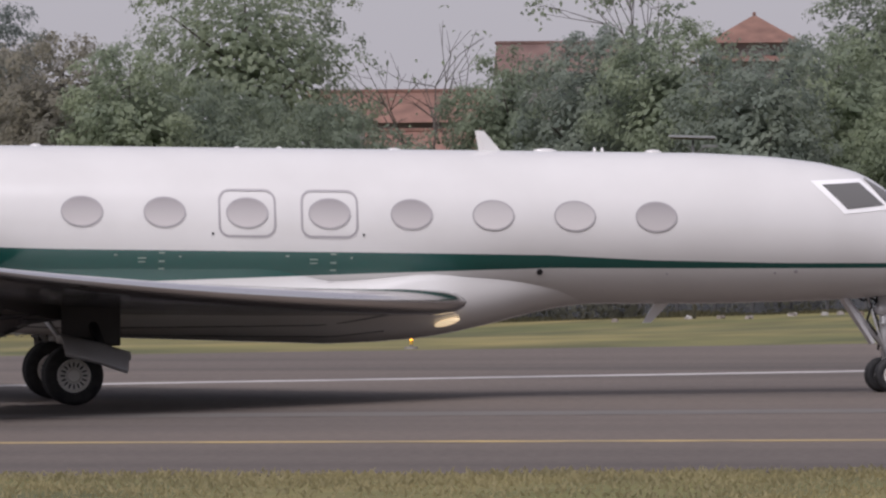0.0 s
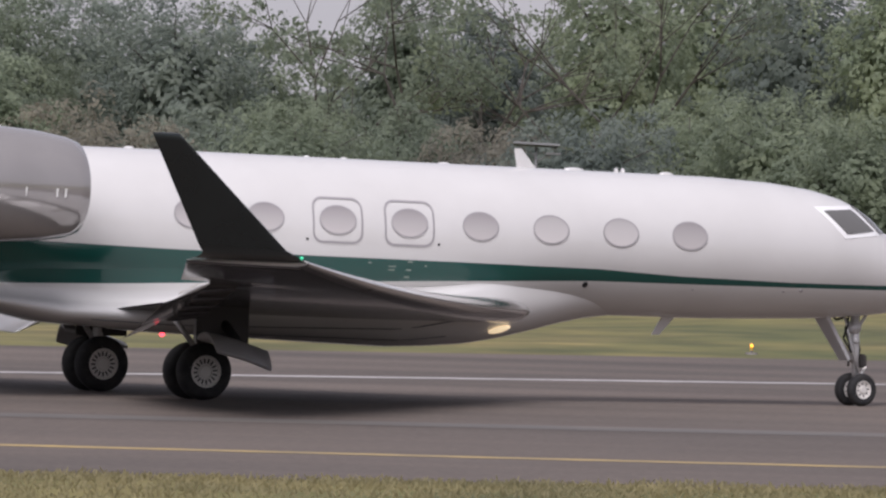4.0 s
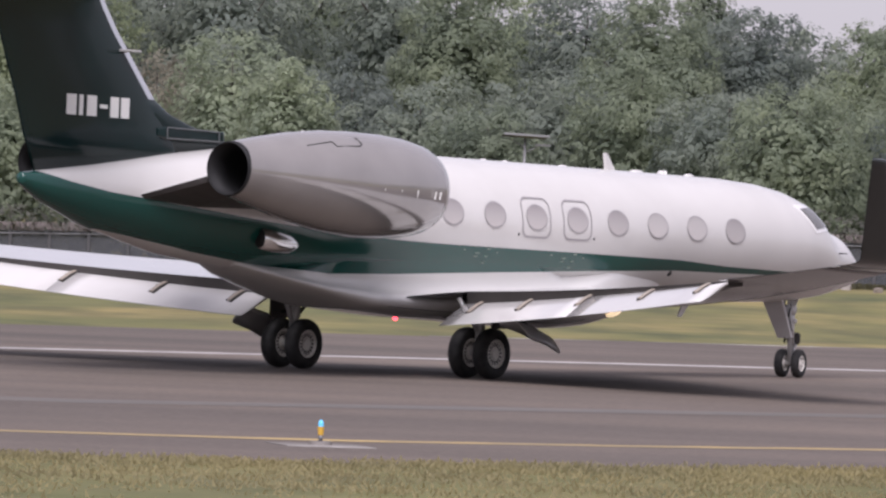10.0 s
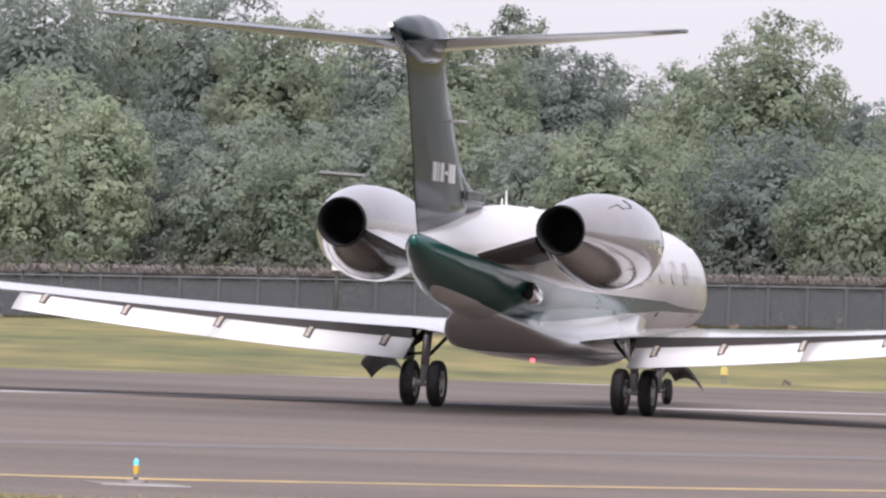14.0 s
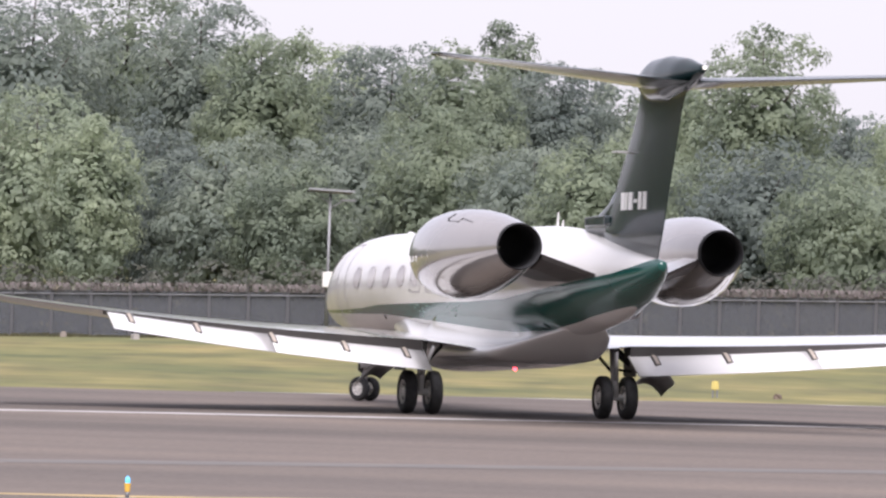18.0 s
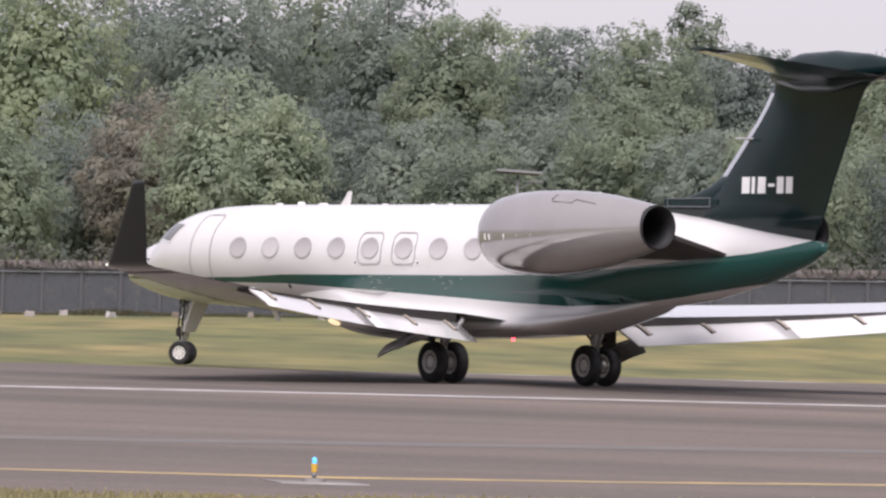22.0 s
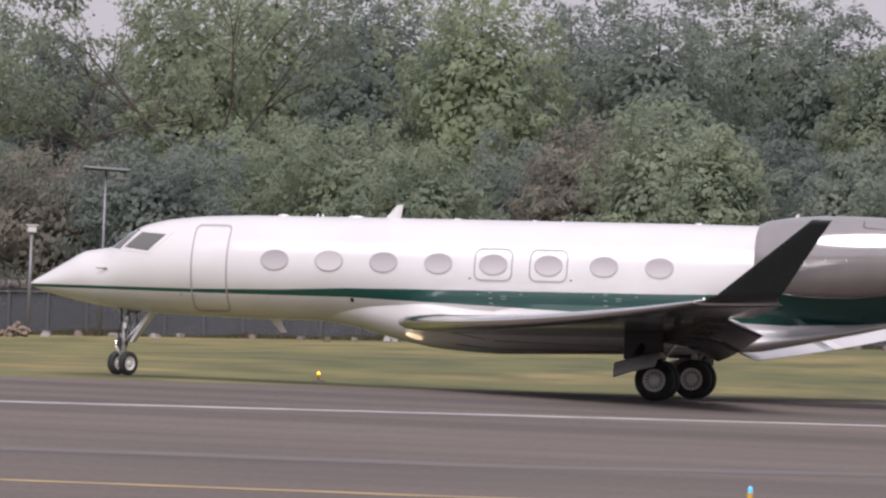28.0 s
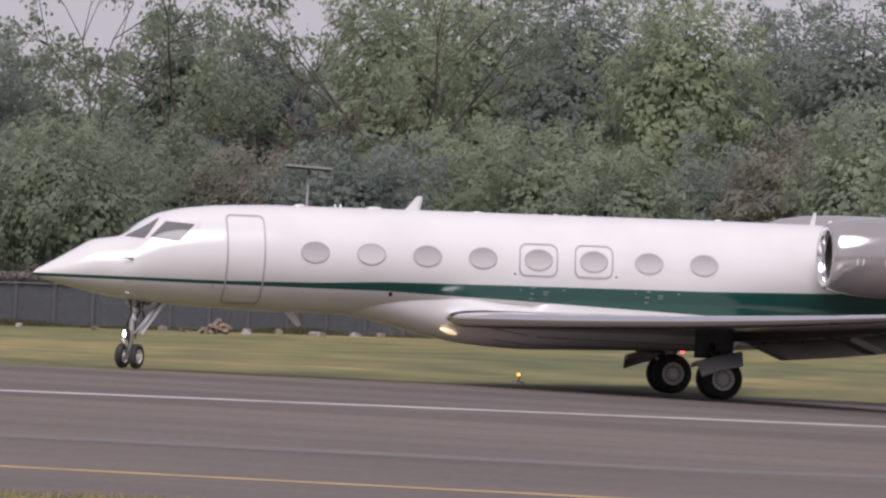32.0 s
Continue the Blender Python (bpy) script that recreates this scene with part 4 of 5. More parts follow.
for side in (-1, 1):
    y = side * 2.24
    bm = bmesh.new()
    tube(bm, (0, y, 0.48), (0.06, y - side * 0.05, 1.58), 0.085, 0.1, 14)
    tube(bm, (0, y - 0.26, 0.48), (0, y + 0.26, 0.48), 0.07, 0.07, 12)
    tube(bm, (0.02, y, 0.8), (-0.5, y - side * 0.15, 1.5), 0.045, 0.05, 10)
    tube(bm, (0, y, 0.62), (0.35, y, 0.85), 0.035, 0.035, 8)
    part("main_gear_leg", bm, steel, jet, "steel main landing gear leg", True)
    bm = bmesh.new()
    rings = []
    for k in range(7):
        u = k / 6
        yy = 2.92 + 0.62 * u
        zz = 0.12 * math.sin(u * math.pi) - 0.2 * u * u
        rings.append([(-0.3 + 0.1 * u, side * yy, 1.08 + zz), (0.33, side * yy, 0.95 + zz), (0.9 - 0.1 * u, side * yy, 0.78 + zz), (0.88 - 0.1 * u, side * yy, 0.72 + zz), (0.33, side * yy, 0.88 + zz), (-0.3 + 0.1 * u, side * yy, 1.01 + zz)])
    loft(bm, rings)
    part("gear_door", bm, grey_under, jet, "curved open gear door", True)
    # leg door coloured dark to stand for the shade under the wing
    bm = bmesh.new()
    box(bm, -0.2, 0.75, side * 2.64 - 0.02, side * 2.64 + 0.02, 0.95, 1.62, 0.015)
    part("leg_door", bm, dark_shade, jet, "door beside the main leg, its shade put in as dark colour")
    bm = bmesh.new()
    tube(bm, (0.25, side * 2.3, 1.5), (0.4, side * 3.0, 1.0), 0.1, 0.07, 8)
    tube(bm, (0.05, side * 2.3, 1.1), (0.25, side * 2.98, 1.03), 0.03, 0.03, 8)
    tube(bm, (0.1, side * 2.26, 0.95), (0.12, side * 1.75, 1.5), 0.035, 0.04, 8)
    part("door_strut", bm, dark_metal, jet, "dark door strut", True)
bm = bmesh.new()
tube(bm, (13.67, 0, 0.3), (13.62, 0, 1.75), 0.06, 0.085, 12)
tube(bm, (13.67, -0.18, 0.29), (13.67, 0.18, 0.29), 0.045, 0.045, 10)
tube(bm, (13.64, 0, 0.75), (12.95, 0, 1.62), 0.045, 0.05, 10)
tube(bm, (13.64, 0.1, 0.78), (13.2, 0.14, 1.3), 0.025, 0.025, 8)
tube(bm, (13.73, 0, 0.48), (13.86, 0, 0.7), 0.03, 0.03, 8)
tube(bm, (13.86, 0, 0.7), (13.68, 0, 0.92), 0.03, 0.03, 8)
tube(bm, (13.64, -0.1, 0.62), (13.35, -0.12, 1.6), 0.022, 0.022, 8)
tube(bm, (13.6, 0.0, 1.25), (13.85, 0.0, 1.62), 0.03, 0.03, 8)
tube(bm, (13.62, -0.13, 1.15), (13.62, 0.13, 1.15), 0.05, 0.05, 10)
tube(bm, (13.60, -0.09, 1.38), (13.60, 0.09, 1.38), 0.11, 0.11, 12)
part("nose_gear_leg", bm, steel, jet, "steel nose landing gear leg", True)
for pts in (((13.58, 0.09, 1.7), (13.5, 0.12, 1.35), (13.6, 0.1, 1.05), (13.56, 0.09, 0.7)), ((13.3, -0.1, 1.7), (13.42, -0.13, 1.45), (13.34, -0.12, 1.2), (13.52, -0.1, 0.95)), ((13.75, 0.06, 1.66), (13.7, 0.1, 1.3), (13.78, 0.08, 1.0), (13.72, 0.06, 0.6)), ((13.1, 0.08, 1.68), (13.32, 0.14, 1.52), (13.48, 0.12, 1.56), (13.62, 0.1, 1.42))):
    bm = bmesh.new()
    for p, q in zip(pts, pts[1:]):
        tube(bm, p, q, 0.02, 0.02, 6)
    part("hydraulic_line", bm, dark_metal, jet, "dark hydraulic line on the nose leg", True)
bm = bmesh.new()
loft(bm, [[(12.86, 0.25, 1.66), (12.92, 0.25, 1.70), (12.92, -0.25, 1.70), (12.86, -0.25, 1.66)], [(13.42, 0.17, 0.80), (13.47, 0.17, 0.83), (13.47, -0.17, 0.83), (13.42, -0.17, 0.80)]])
part("nose_gear_door", bm, grey_under, jet, "pale door panel on the slanting nose leg brace")
bm = bmesh.new()
bmesh.ops.create_uvsphere(bm, u_segments=12, v_segments=8, radius=1, matrix=Matrix.Translation((13.815, 0, 0.80)) @ Matrix.Diagonal((0.035, 0.1, 0.08, 1)))
part("taxi_light", bm, lens_n, jet, "lit taxi light on the nose leg", True)
bm = bmesh.new()
box(bm, 13.70, 13.815, -0.15, 0.15, 0.68, 0.92, 0.03)
part("light_housing", bm, dark_shade, jet, "dark taxi light housing")

# ---- woods behind the perimeter fence ----


def leaf_mat(name, dark, mid, light, haze_sheen=0.16):
    m = mat(name, mid, 0.6)
    n, l, b = nodes(m)
    b.inputs["Specular IOR Level"].default_value = 0.3
    # bluish sheen lifts the leaves as haze in the air would
    b.inputs["Sheen Weight"].default_value, b.inputs["Sheen Roughness"].default_value = haze_sheen, 0.5
    b.inputs["Sheen Tint"].default_value = (0.85, 0.87, 0.95, 1)
    geo, inf = n.new("ShaderNodeNewGeometry"), n.new("ShaderNodeObjectInfo")
    f = calc(m, "ADD", calc(m, "MULTIPLY", geo.outputs["Random Per Island"], 0.5), calc(m, "MULTIPLY", inf.outputs["Random"], 0.5))
    big = noise_node(m, 0.45, 3)
    c = ramp(m, f, ((0.1, dark), (0.5, mid), (0.92, light)))
    c = mixc(m, 1.0, c, ramp(m, big, ((0.35, (0.88, 0.9, 0.92)), (0.65, (1.12, 1.1, 1.04)))), "MULTIPLY")
    c = mixc(m, 1.0, c, ramp(m, inf.outputs["Random"], ((0.0, (0.84, 0.85, 0.9)), (0.5, (1.0, 1.0, 1.0)), (1.0, (1.08, 1.08, 1.03)))), "MULTIPLY")
    base(m, c)
    tr, mx = n.new("ShaderNodeBsdfTranslucent"), n.new("ShaderNodeMixShader")
    l.new(c, tr.inputs[0])
    mx.inputs[0].default_value = 0.6
    l.new(b.outputs[0], mx.inputs[1]), l.new(tr.outputs[0], mx.inputs[2])
    l.new(mx.outputs[0], n["Material Output"].inputs[0])
    return m


# tree leaf colours are paled and blued to carry the air's haze
LEAF = {
    "dark": leaf_mat("dark_leaves", (0.226, 0.262, 0.228), (0.247, 0.286, 0.247), (0.28, 0.318, 0.268)),
    "mid": leaf_mat("green_leaves", (0.255, 0.298, 0.211), (0.28, 0.326, 0.23), (0.316, 0.364, 0.254)),
    "light": leaf_mat("pale_leaves", (0.31, 0.358, 0.252), (0.352, 0.404, 0.28), (0.425, 0.468, 0.345)),
    "shrub": leaf_mat("shrub_leaves", (0.12, 0.124, 0.108), (0.14, 0.144, 0.124), (0.165, 0.167, 0.14)),
    "brown": leaf_mat("brownish_leaves", (0.265, 0.252, 0.205), (0.29, 0.275, 0.22), (0.32, 0.302, 0.24)),
}
bark = mat("grey_bark", (0.12, 0.1, 0.08), 0.9)
base(bark, ramp(bark, noise_node(bark, 4, 5, None, (1, 1, 0.2)), ((0.3, (0.04, 0.034, 0.028)), (0.7, (0.09, 0.078, 0.065)))))
rng = np.random.default_rng(7)


def quads_mesh(name, co, material):
    """A mesh of loose four-cornered leaves from an array (n, 4, 3)."""
    n = len(co)
    me = bpy.data.meshes.new(name)
    me.vertices.add(4 * n), me.loops.add(4 * n), me.polygons.add(n)
    me.vertices.foreach_set("co", co.reshape(-1).astype(np.float32))
    me.loops.foreach_set("vertex_index", np.arange(4 * n, dtype=np.int32))
    me.polygons.foreach_set("loop_start", np.arange(0, 4 * n, 4, dtype=np.int32))
    me.polygons.foreach_set("loop_total", np.full(n, 4, dtype=np.int32))
    me.update(calc_edges=True)
    me.materials.append(material)
    return me


def unit(v):
    return v / (np.linalg.norm(v, axis=-1, keepdims=True) + 1e-9)


def leaves(cent, nrm, size, droop=0.25):
    """Diamond leaves at the places cent, facing about nrm."""
    n = len(cent)
    nrm = unit(nrm + rng.normal(0, 0.12, (n, 3)))
    t = unit(np.cross(nrm, rng.normal(0, 1, (n, 3))))
    b = np.cross(nrm, t)
    s = size * rng.uniform(0.65, 1.35, (n, 1))
    return np.stack([cent - t * s * 0.5, cent - b * s * 0.32 + t * s * 0.05, cent + t * s * 0.5 - np.array((0, 0, 1)) * s * droop, cent + b * s * 0.32 + t * s * 0.05], 1)


def crown(rad, low, top, tufts, per, size, lobes=9):
    """Leaves of a crown: rounded clumps of leaf tufts over a lobed egg between the heights low and top, and a filling of larger leaves."""
    clumps = tufts // 5
    tufts = clumps * 5
    k = np.arange(clumps)
    dz = 1 - 2 * (k + 0.5) / clumps
    a = k * 2.39996 + rng.uniform(-0.45, 0.45, clumps)
    flat = np.sqrt(1 - dz * dz)
    d = unit(np.stack([flat * np.cos(a), flat * np.sin(a), dz], 1) + rng.normal(0, 0.12, (clumps, 3)))

    knobs = unit(rng.normal(0, 1, (lobes, 3)) + np.array((0, 0, 0.25)))
    gain = rng.uniform(0.08, 0.24, lobes)

    def reach(v):
        blunt = (np.abs(v) ** 2.6).sum(1) ** (-1 / 2.6)
        return 0.84 * blunt + (gain * np.clip(v @ knobs.T, 0, 1) ** 9).max(1)

    half = np.array((rad, rad, (top - low) / 2))
    mid = np.array((0, 0, (top + low) / 2))
    scale = reach(d)[:, None]
    lift = (top - mid[2]) / ((half[2] * d[:, 2] * scale[:, 0]).max() + 0.45)
    half[2] *= lift
    broad = rng.uniform(0.55, 1.15, (clumps, 1)) * rad * math.sqrt(5.5 / clumps)
    heart = mid + d * half * scale * rng.uniform(0.78, 0.98, (clumps, 1))
    # tufts over the outer side of each clump
    u = unit(rng.normal(0, 1, (tufts, 3)) + 0.9 * np.repeat(d, 5, 0) + np.array((0, 0, 0.45)))
    cent = np.repeat(heart, 5, 0) + u * np.repeat(broad, 5, 0) * np.array((1, 1, 0.8)) * rng.uniform(0.7, 1.0, (tufts, 1))
    br = rng.uniform(0.6, 1.25, (tufts, 1)) * size * 2.7
    out = np.repeat(u, per, 0)
    q = unit(rng.normal(0, 1, (tufts * per, 3)) + 0.7 * out + np.array((0, 0, 0.35)))
    p = np.repeat(cent, per, 0) + q * np.repeat(br, per, 0) * rng.uniform(0.1, 1.0, (tufts * per, 1)) ** 0.45
    shell = leaves(p, 0.6 * q + 0.8 * out, size)
    n = tufts * 6
    v = unit(rng.normal(0, 1, (n, 3)))
    core = leaves(mid + v * half * reach(v)[:, None] * rng.uniform(0.6, 0.86, (n, 1)), v + np.array((0, 0, 0.5)), size * 1.7)
    n = tufts * 3
    v = unit(rng.normal(0, 1, (n, 3)))
    deep = leaves(mid + v * half * reach(v)[:, None] * rng.uniform(0.3, 0.66, (n, 1)), v + np.array((0, 0, 0.4)), size * 2.8)
    return np.concatenate([shell, core, deep])


def tree(x, y, height, rad, kind, label, low=0.14, tufts=420, per=24, size=0.22):
    z0 = ground_z(x, y)
    thing = tagged(new("tree"), label, "tree", "trees behind the fence")
    thing.matrix_basis = pose(x, y, z0, 0, 0, rng.uniform(0, 360))
    bm = bmesh.new()
    tr = 0.05 + 0.013 * height
    tube(bm, (0, 0, -0.1), (0.1, 0.05, height * 0.45), tr, tr * 0.6, 8)
    tube(bm, (0.1, 0.05, height * 0.44), (0.05, -0.1, height * 0.9), tr * 0.6, tr * 0.12, 6)
    for i in range(6):
        a, hz = i * 2.4, height * (0.25 + 0.08 * i)
        tube(bm, (0.08, 0.03, hz), (rad * 0.7 * math.cos(a), rad * 0.7 * math.sin(a), hz + height * 0.16), tr * 0.4, tr * 0.1, 5)
    part("trunk", bm, bark, thing, smooth=True)
    cr = new("crown", quads_mesh("crown", crown(rad, height * low, height, tufts, per, size), LEAF[kind]))
    cr.parent = thing
    return thing


def at(az, dist):
    return dist * math.sin(radians(az)), dist * math.cos(radians(az))


WORDS = {"dark": "dense dark green broad-leaved tree", "mid": "leafy green broad-leaved tree", "light": "bright pale green tree with silvery leaf tufts", "brown": "brownish green bushy tree"}
# tall row: bearing, top's elevation, half width (degrees), kind
TALL = ((-19.4, 1.5, 0.7, "dark"), (-18.1, 1.62, 0.5, "dark"), (-15.95, 1.82, 0.72, "mid"), (-11.0, 1.75, 0.55, "mid"),
        (-10.15, 1.72, 0.6, "dark"), (-9.35, 1.7, 0.55, "mid"), (-8.55, 1.62, 0.55, "dark"), (-7.85, 1.66, 0.5, "dark"), (-7.3, 1.3, 0.4, "mid"))
TALL2 = ((-6.12, 1.66, 0.36, "mid"), (-5.5, 1.5, 0.3, "dark"), (-5.08, 1.3, 0.35, "dark"), (-4.55, 2.1, 0.45, "mid"), (-3.9, 2.2, 0.55, "mid"), (-3.1, 2.2, 0.55, "dark"), (-2.35, 2.15, 0.5, "mid"),
         (-1.65, 1.95, 0.45, "dark"), (-1.0, 2.1, 0.55, "dark"), (-0.3, 2.08, 0.5, "mid"), (0.28, 1.98, 0.42, "dark"), (0.72, 1.72, 0.35, "mid"))
TALL3 = ((1.2, 1.6, 0.4, "mid"), (1.72, 1.64, 0.42, "dark"), (2.2, 1.63, 0.4, "mid"), (2.58, 1.8, 0.2, "mid"), (2.95, 1.52, 0.35, "dark"), (3.5, 1.4, 0.4, "dark"), (4.0, 1.45, 0.3, "mid"), (4.5, 1.86, 0.42, "mid"),
         (5.15, 1.2, 0.4, "dark"), (5.8, 1.2, 0.5, "mid"), (6.6, 1.3, 0.5, "dark"), (7.5, 1.3, 0.6, "mid"), (8.6, 1.4, 0.6, "dark"))
for i, (az, el, hw, kind) in enumerate(TALL + TALL2 + TALL3):
    d = 352 + (i * 37 % 23)
    x, y = at(az, d)
    h = 3.2 + d * math.tan(radians(el)) - ground_z(x, y)
    tree(x, y, h * 1.05, d * math.tan(radians(hw)) * 1.45, kind, WORDS[kind], 0.16, 560 if hw < 0.68 and az > -8 else 780, 20, 0.195)
# front row, lower
FRONT = ((-19.0, 0.9, 0.6, "mid"), (-17.75, 1.28, 0.45, "brown"), (-17.35, 1.3, 0.42, "brown"), (-16.85, 1.3, 0.42, "mid"), (-16.3, 0.95, 0.5, "mid"), (-15.4, 0.8, 0.5, "mid"), (-14.75, 0.45, 0.35, "light"), (-13.95, 1.2, 0.42, "mid"), (-13.3, 1.42, 0.42, "dark"),
         (-12.75, 1.42, 0.42, "mid"), (-12.1, 1.28, 0.42, "dark"), (-11.5, 1.36, 0.42, "mid"), (-10.8, 0.98, 0.45, "mid"), (-10.0, 0.75, 0.45, "dark"), (-9.25, 1.2, 0.4, "light"))
FRONT2 = ((-8.45, 0.82, 0.62, "brown"), (-7.55, 0.8, 0.4, "dark"), (-6.95, 0.88, 0.5, "mid"), (-6.15, 0.86, 0.5, "mid"), (-5.45, 0.7, 0.45, "brown"), (-4.7, 0.85, 0.5, "dark"), (-3.95, 0.95, 0.5, "mid"), (-3.25, 1.02, 0.5, "mid"), (-2.7, 0.85, 0.38, "mid"),
          (-2.0, 0.95, 0.4, "dark"), (-1.5, 1.1, 0.35, "brown"), (-0.95, 1.3, 0.42, "light"), (-0.52, 1.08, 0.25, "light"), (-0.05, 1.1, 0.35, "dark"))
FRONT3 = ((0.5, 0.95, 0.4, "dark"), (1.0, 0.78, 0.32, "mid"), (1.55, 1.15, 0.42, "dark"), (2.15, 1.25, 0.42, "mid"), (2.8, 1.0, 0.4, "dark"), (3.3, 1.05, 0.4, "mid"), (3.9, 0.95, 0.4, "mid"), (4.55, 1.05, 0.45, "dark"), (5.2, 0.9, 0.45, "mid"), (5.9, 0.9, 0.5, "dark"),
          (6.8, 0.9, 0.55, "mid"), (7.8, 0.9, 0.6, "dark"))
for i, (az, el, hw, kind) in enumerate(FRONT + FRONT2 + FRONT3):
    d = 304 + (i * 29 % 17) if abs(az + 8.45) > 0.1 else 299
    x, y = at(az, d)
    h = 3.2 + d * math.tan(radians(el)) - ground_z(x, y)
    tree(x, y, h, d * math.tan(radians(hw)) * 1.5, kind, WORDS[kind], 0.05, 680 if az < -10 else 470, 20, 0.175)
# deeper woods that close the gaps
co = []
for k in range(1050):
    az = -11.4 + 20.5 * (k % 350) / 350 + rng.uniform(-0.05, 0.05)
    d = rng.uniform(380, 392)
    x, y = at(az, d)
    top = float(np.interp(az, (-11.4, -10.6, -7.9, -7.3, -6.8, -5.0, -4.2, 0.6, 1.2, 2.8, 3.6, 9), (1.0, 1.35, 1.35, 1.05, 1.1, 1.05, 1.5, 1.55, 1.3, 1.25, 1.05, 0.95)))
    z = ground_z(x, y) + (3.2 + d * math.tan(radians(top))) * math.sqrt(rng.uniform(0.02, 1))
    n, r = 90, rng.uniform(1.2, 2.2)
    q = unit(rng.normal(0, 1, (n, 3)))
    co.append(leaves(np.array((x, y, z - r * 0.5)) + q * r * (rng.uniform(0.1, 1, (n, 1)) ** 0.5), q, 0.42))
tagged(new("far_woods", quads_mesh("far_woods", np.concatenate(co), LEAF["dark"])), "deeper dark green woods behind the first trees", "woods", kind="stuff")
# unseen woods added behind the camera's stand, to darken the jet's reflections
co = []
for k in range(420):
    x, y, z, r = rng.uniform(-220, 220), rng.uniform(-75, -60), 13 * math.sqrt(rng.uniform(0.0, 1)), rng.uniform(2, 4)
    q = unit(rng.normal(0, 1, (70, 3)))
    co.append(leaves(np.array((x, y, z)) + q * r * np.array((1, 1, 0.7)), q, 1.6))
tagged(new("near_woods", quads_mesh("near_woods", np.concatenate(co), LEAF["dark"])), "unseen green woods added behind the camera to darken reflections", "woods", kind="stuff")
# unseen woods added all round, far off, so the fin reflects no bright horizon
co = []
for k in range(1400):
    a = rng.uniform(20, 325)
    d = rng.uniform(330, 380)
    x, y = d * math.sin(radians(a)), 150 + d * math.cos(radians(a))
    q = unit(rng.normal(0, 1, (26, 3)))
    co.append(leaves(np.array((x, y, 17 * math.sqrt(rng.uniform(0.0, 1)))) + q * rng.uniform(2.5, 5) * np.array((1, 1, 0.7)), q, 2.6))
tagged(new("distant_woods", quads_mesh("distant_woods", np.concatenate(co), LEAF["dark"])), "unseen ring of green woods added to keep the fin's reflections dark", "woods", kind="stuff")
# undergrowth right behind the fence
co = []
for k in range(420):
    x, y = at(-20 + 30 * k / 420 + rng.uniform(-0.1, 0.1), rng.uniform(295, 304))
    n, r = 150, rng.uniform(0.7, 1.7)
    d = unit(rng.normal(0, 1, (n, 3)))
    p = np.array((x, y, ground_z(x, y) + r * 0.7)) + d * r * np.array((1, 1, 1.1))
    co.append(leaves(p, d, 0.27))
tagged(new("undergrowth", quads_mesh("undergrowth", np.concatenate(co), LEAF["shrub"])), "dark tangled shrubs behind the perimeter fence", "shrubs", kind="stuff")


def bare_tree(x, y, height, spread, label, tufts=0):
    z0 = ground_z(x, y)
    thing = tagged(new("tree"), label, "tree", "trees behind the fence")
    thing.matrix_basis = pose(x, y, z0)
    bm = bmesh.new()
    tips = []

    def grow(p, d, ln, r, lv):
        q = p + d * ln
        tube(bm, p, q, r, r * 0.6, 5)
        if lv == 0:
            tips.append(q)
            return
        for _ in range(3 if lv > 1 else 2):
            nd = (d + Vector(rng.normal(0, spread, 3))).normalized()
            nd.z = max(0.15, nd.z)
            grow(q, nd, ln * rng.uniform(0.55, 0.8), r * 0.55, lv - 1)

    grow(Vector((0, 0, -0.1)), Vector((0.03, 0, 1)), height * 0.42, 0.16, 4)
    part("trunk", bm, bark, thing)
    if tufts:
        p = np.array([t[:] for t in tips])
        p = np.repeat(p, tufts, 0) + rng.normal(0, 0.3, (len(p) * tufts, 3))
        cr = new("crown", quads_mesh("crown", leaves(p, rng.normal(0, 1, p.shape), 0.26), LEAF["mid"]))
        cr.parent = thing
    return thing


for az, el, sp, tf in ((-14.65, 1.15, 0.5, 1), (-12.95, 1.6, 0.4, 14), (-6.8, 1.62, 0.55, 34), (-6.05, 1.85, 0.5, 36), (-5.6, 1.72, 0.5, 34), (-4.85, 1.75, 0.5, 34), (-4.4, 1.95, 0.4, 30)):
    x, y = at(az, 342)
    bare_tree(x, y, 3.2 + 342 * math.tan(radians(el)) - ground_z(x, y), sp, "thin open tree with bare twigs against the sky" if tf < 5 else "tall open-crowned tree with sparse leaf tufts", tf)

# ---- red-roofed houses behind the woods ----
tile = mat("red_roof_tiles", (0.3, 0.1, 0.06), 0.8)
base(tile, ramp(tile, noise_node(tile, 1.2, 6), ((0.3, (0.15, 0.082, 0.062)), (0.7, (0.245, 0.135, 0.1)))))
tile_grey = mat("weathered_roof", (0.2, 0.16, 0.15), 0.85)
base(tile_grey, ramp(tile_grey, noise_node(tile_grey, 0.8, 6), ((0.3, (0.11, 0.066, 0.055)), (0.7, (0.2, 0.125, 0.105)))))
plaster = mat("grey_plaster", (0.4, 0.37, 0.35), 0.9)
base(plaster, ramp(plaster, noise_node(plaster, 0.5, 6), ((0.3, (0.2, 0.18, 0.17)), (0.7, (0.32, 0.3, 0.28)))))
glass_dark = mat("dark_window", (0.03, 0.035, 0.04), 0.1)


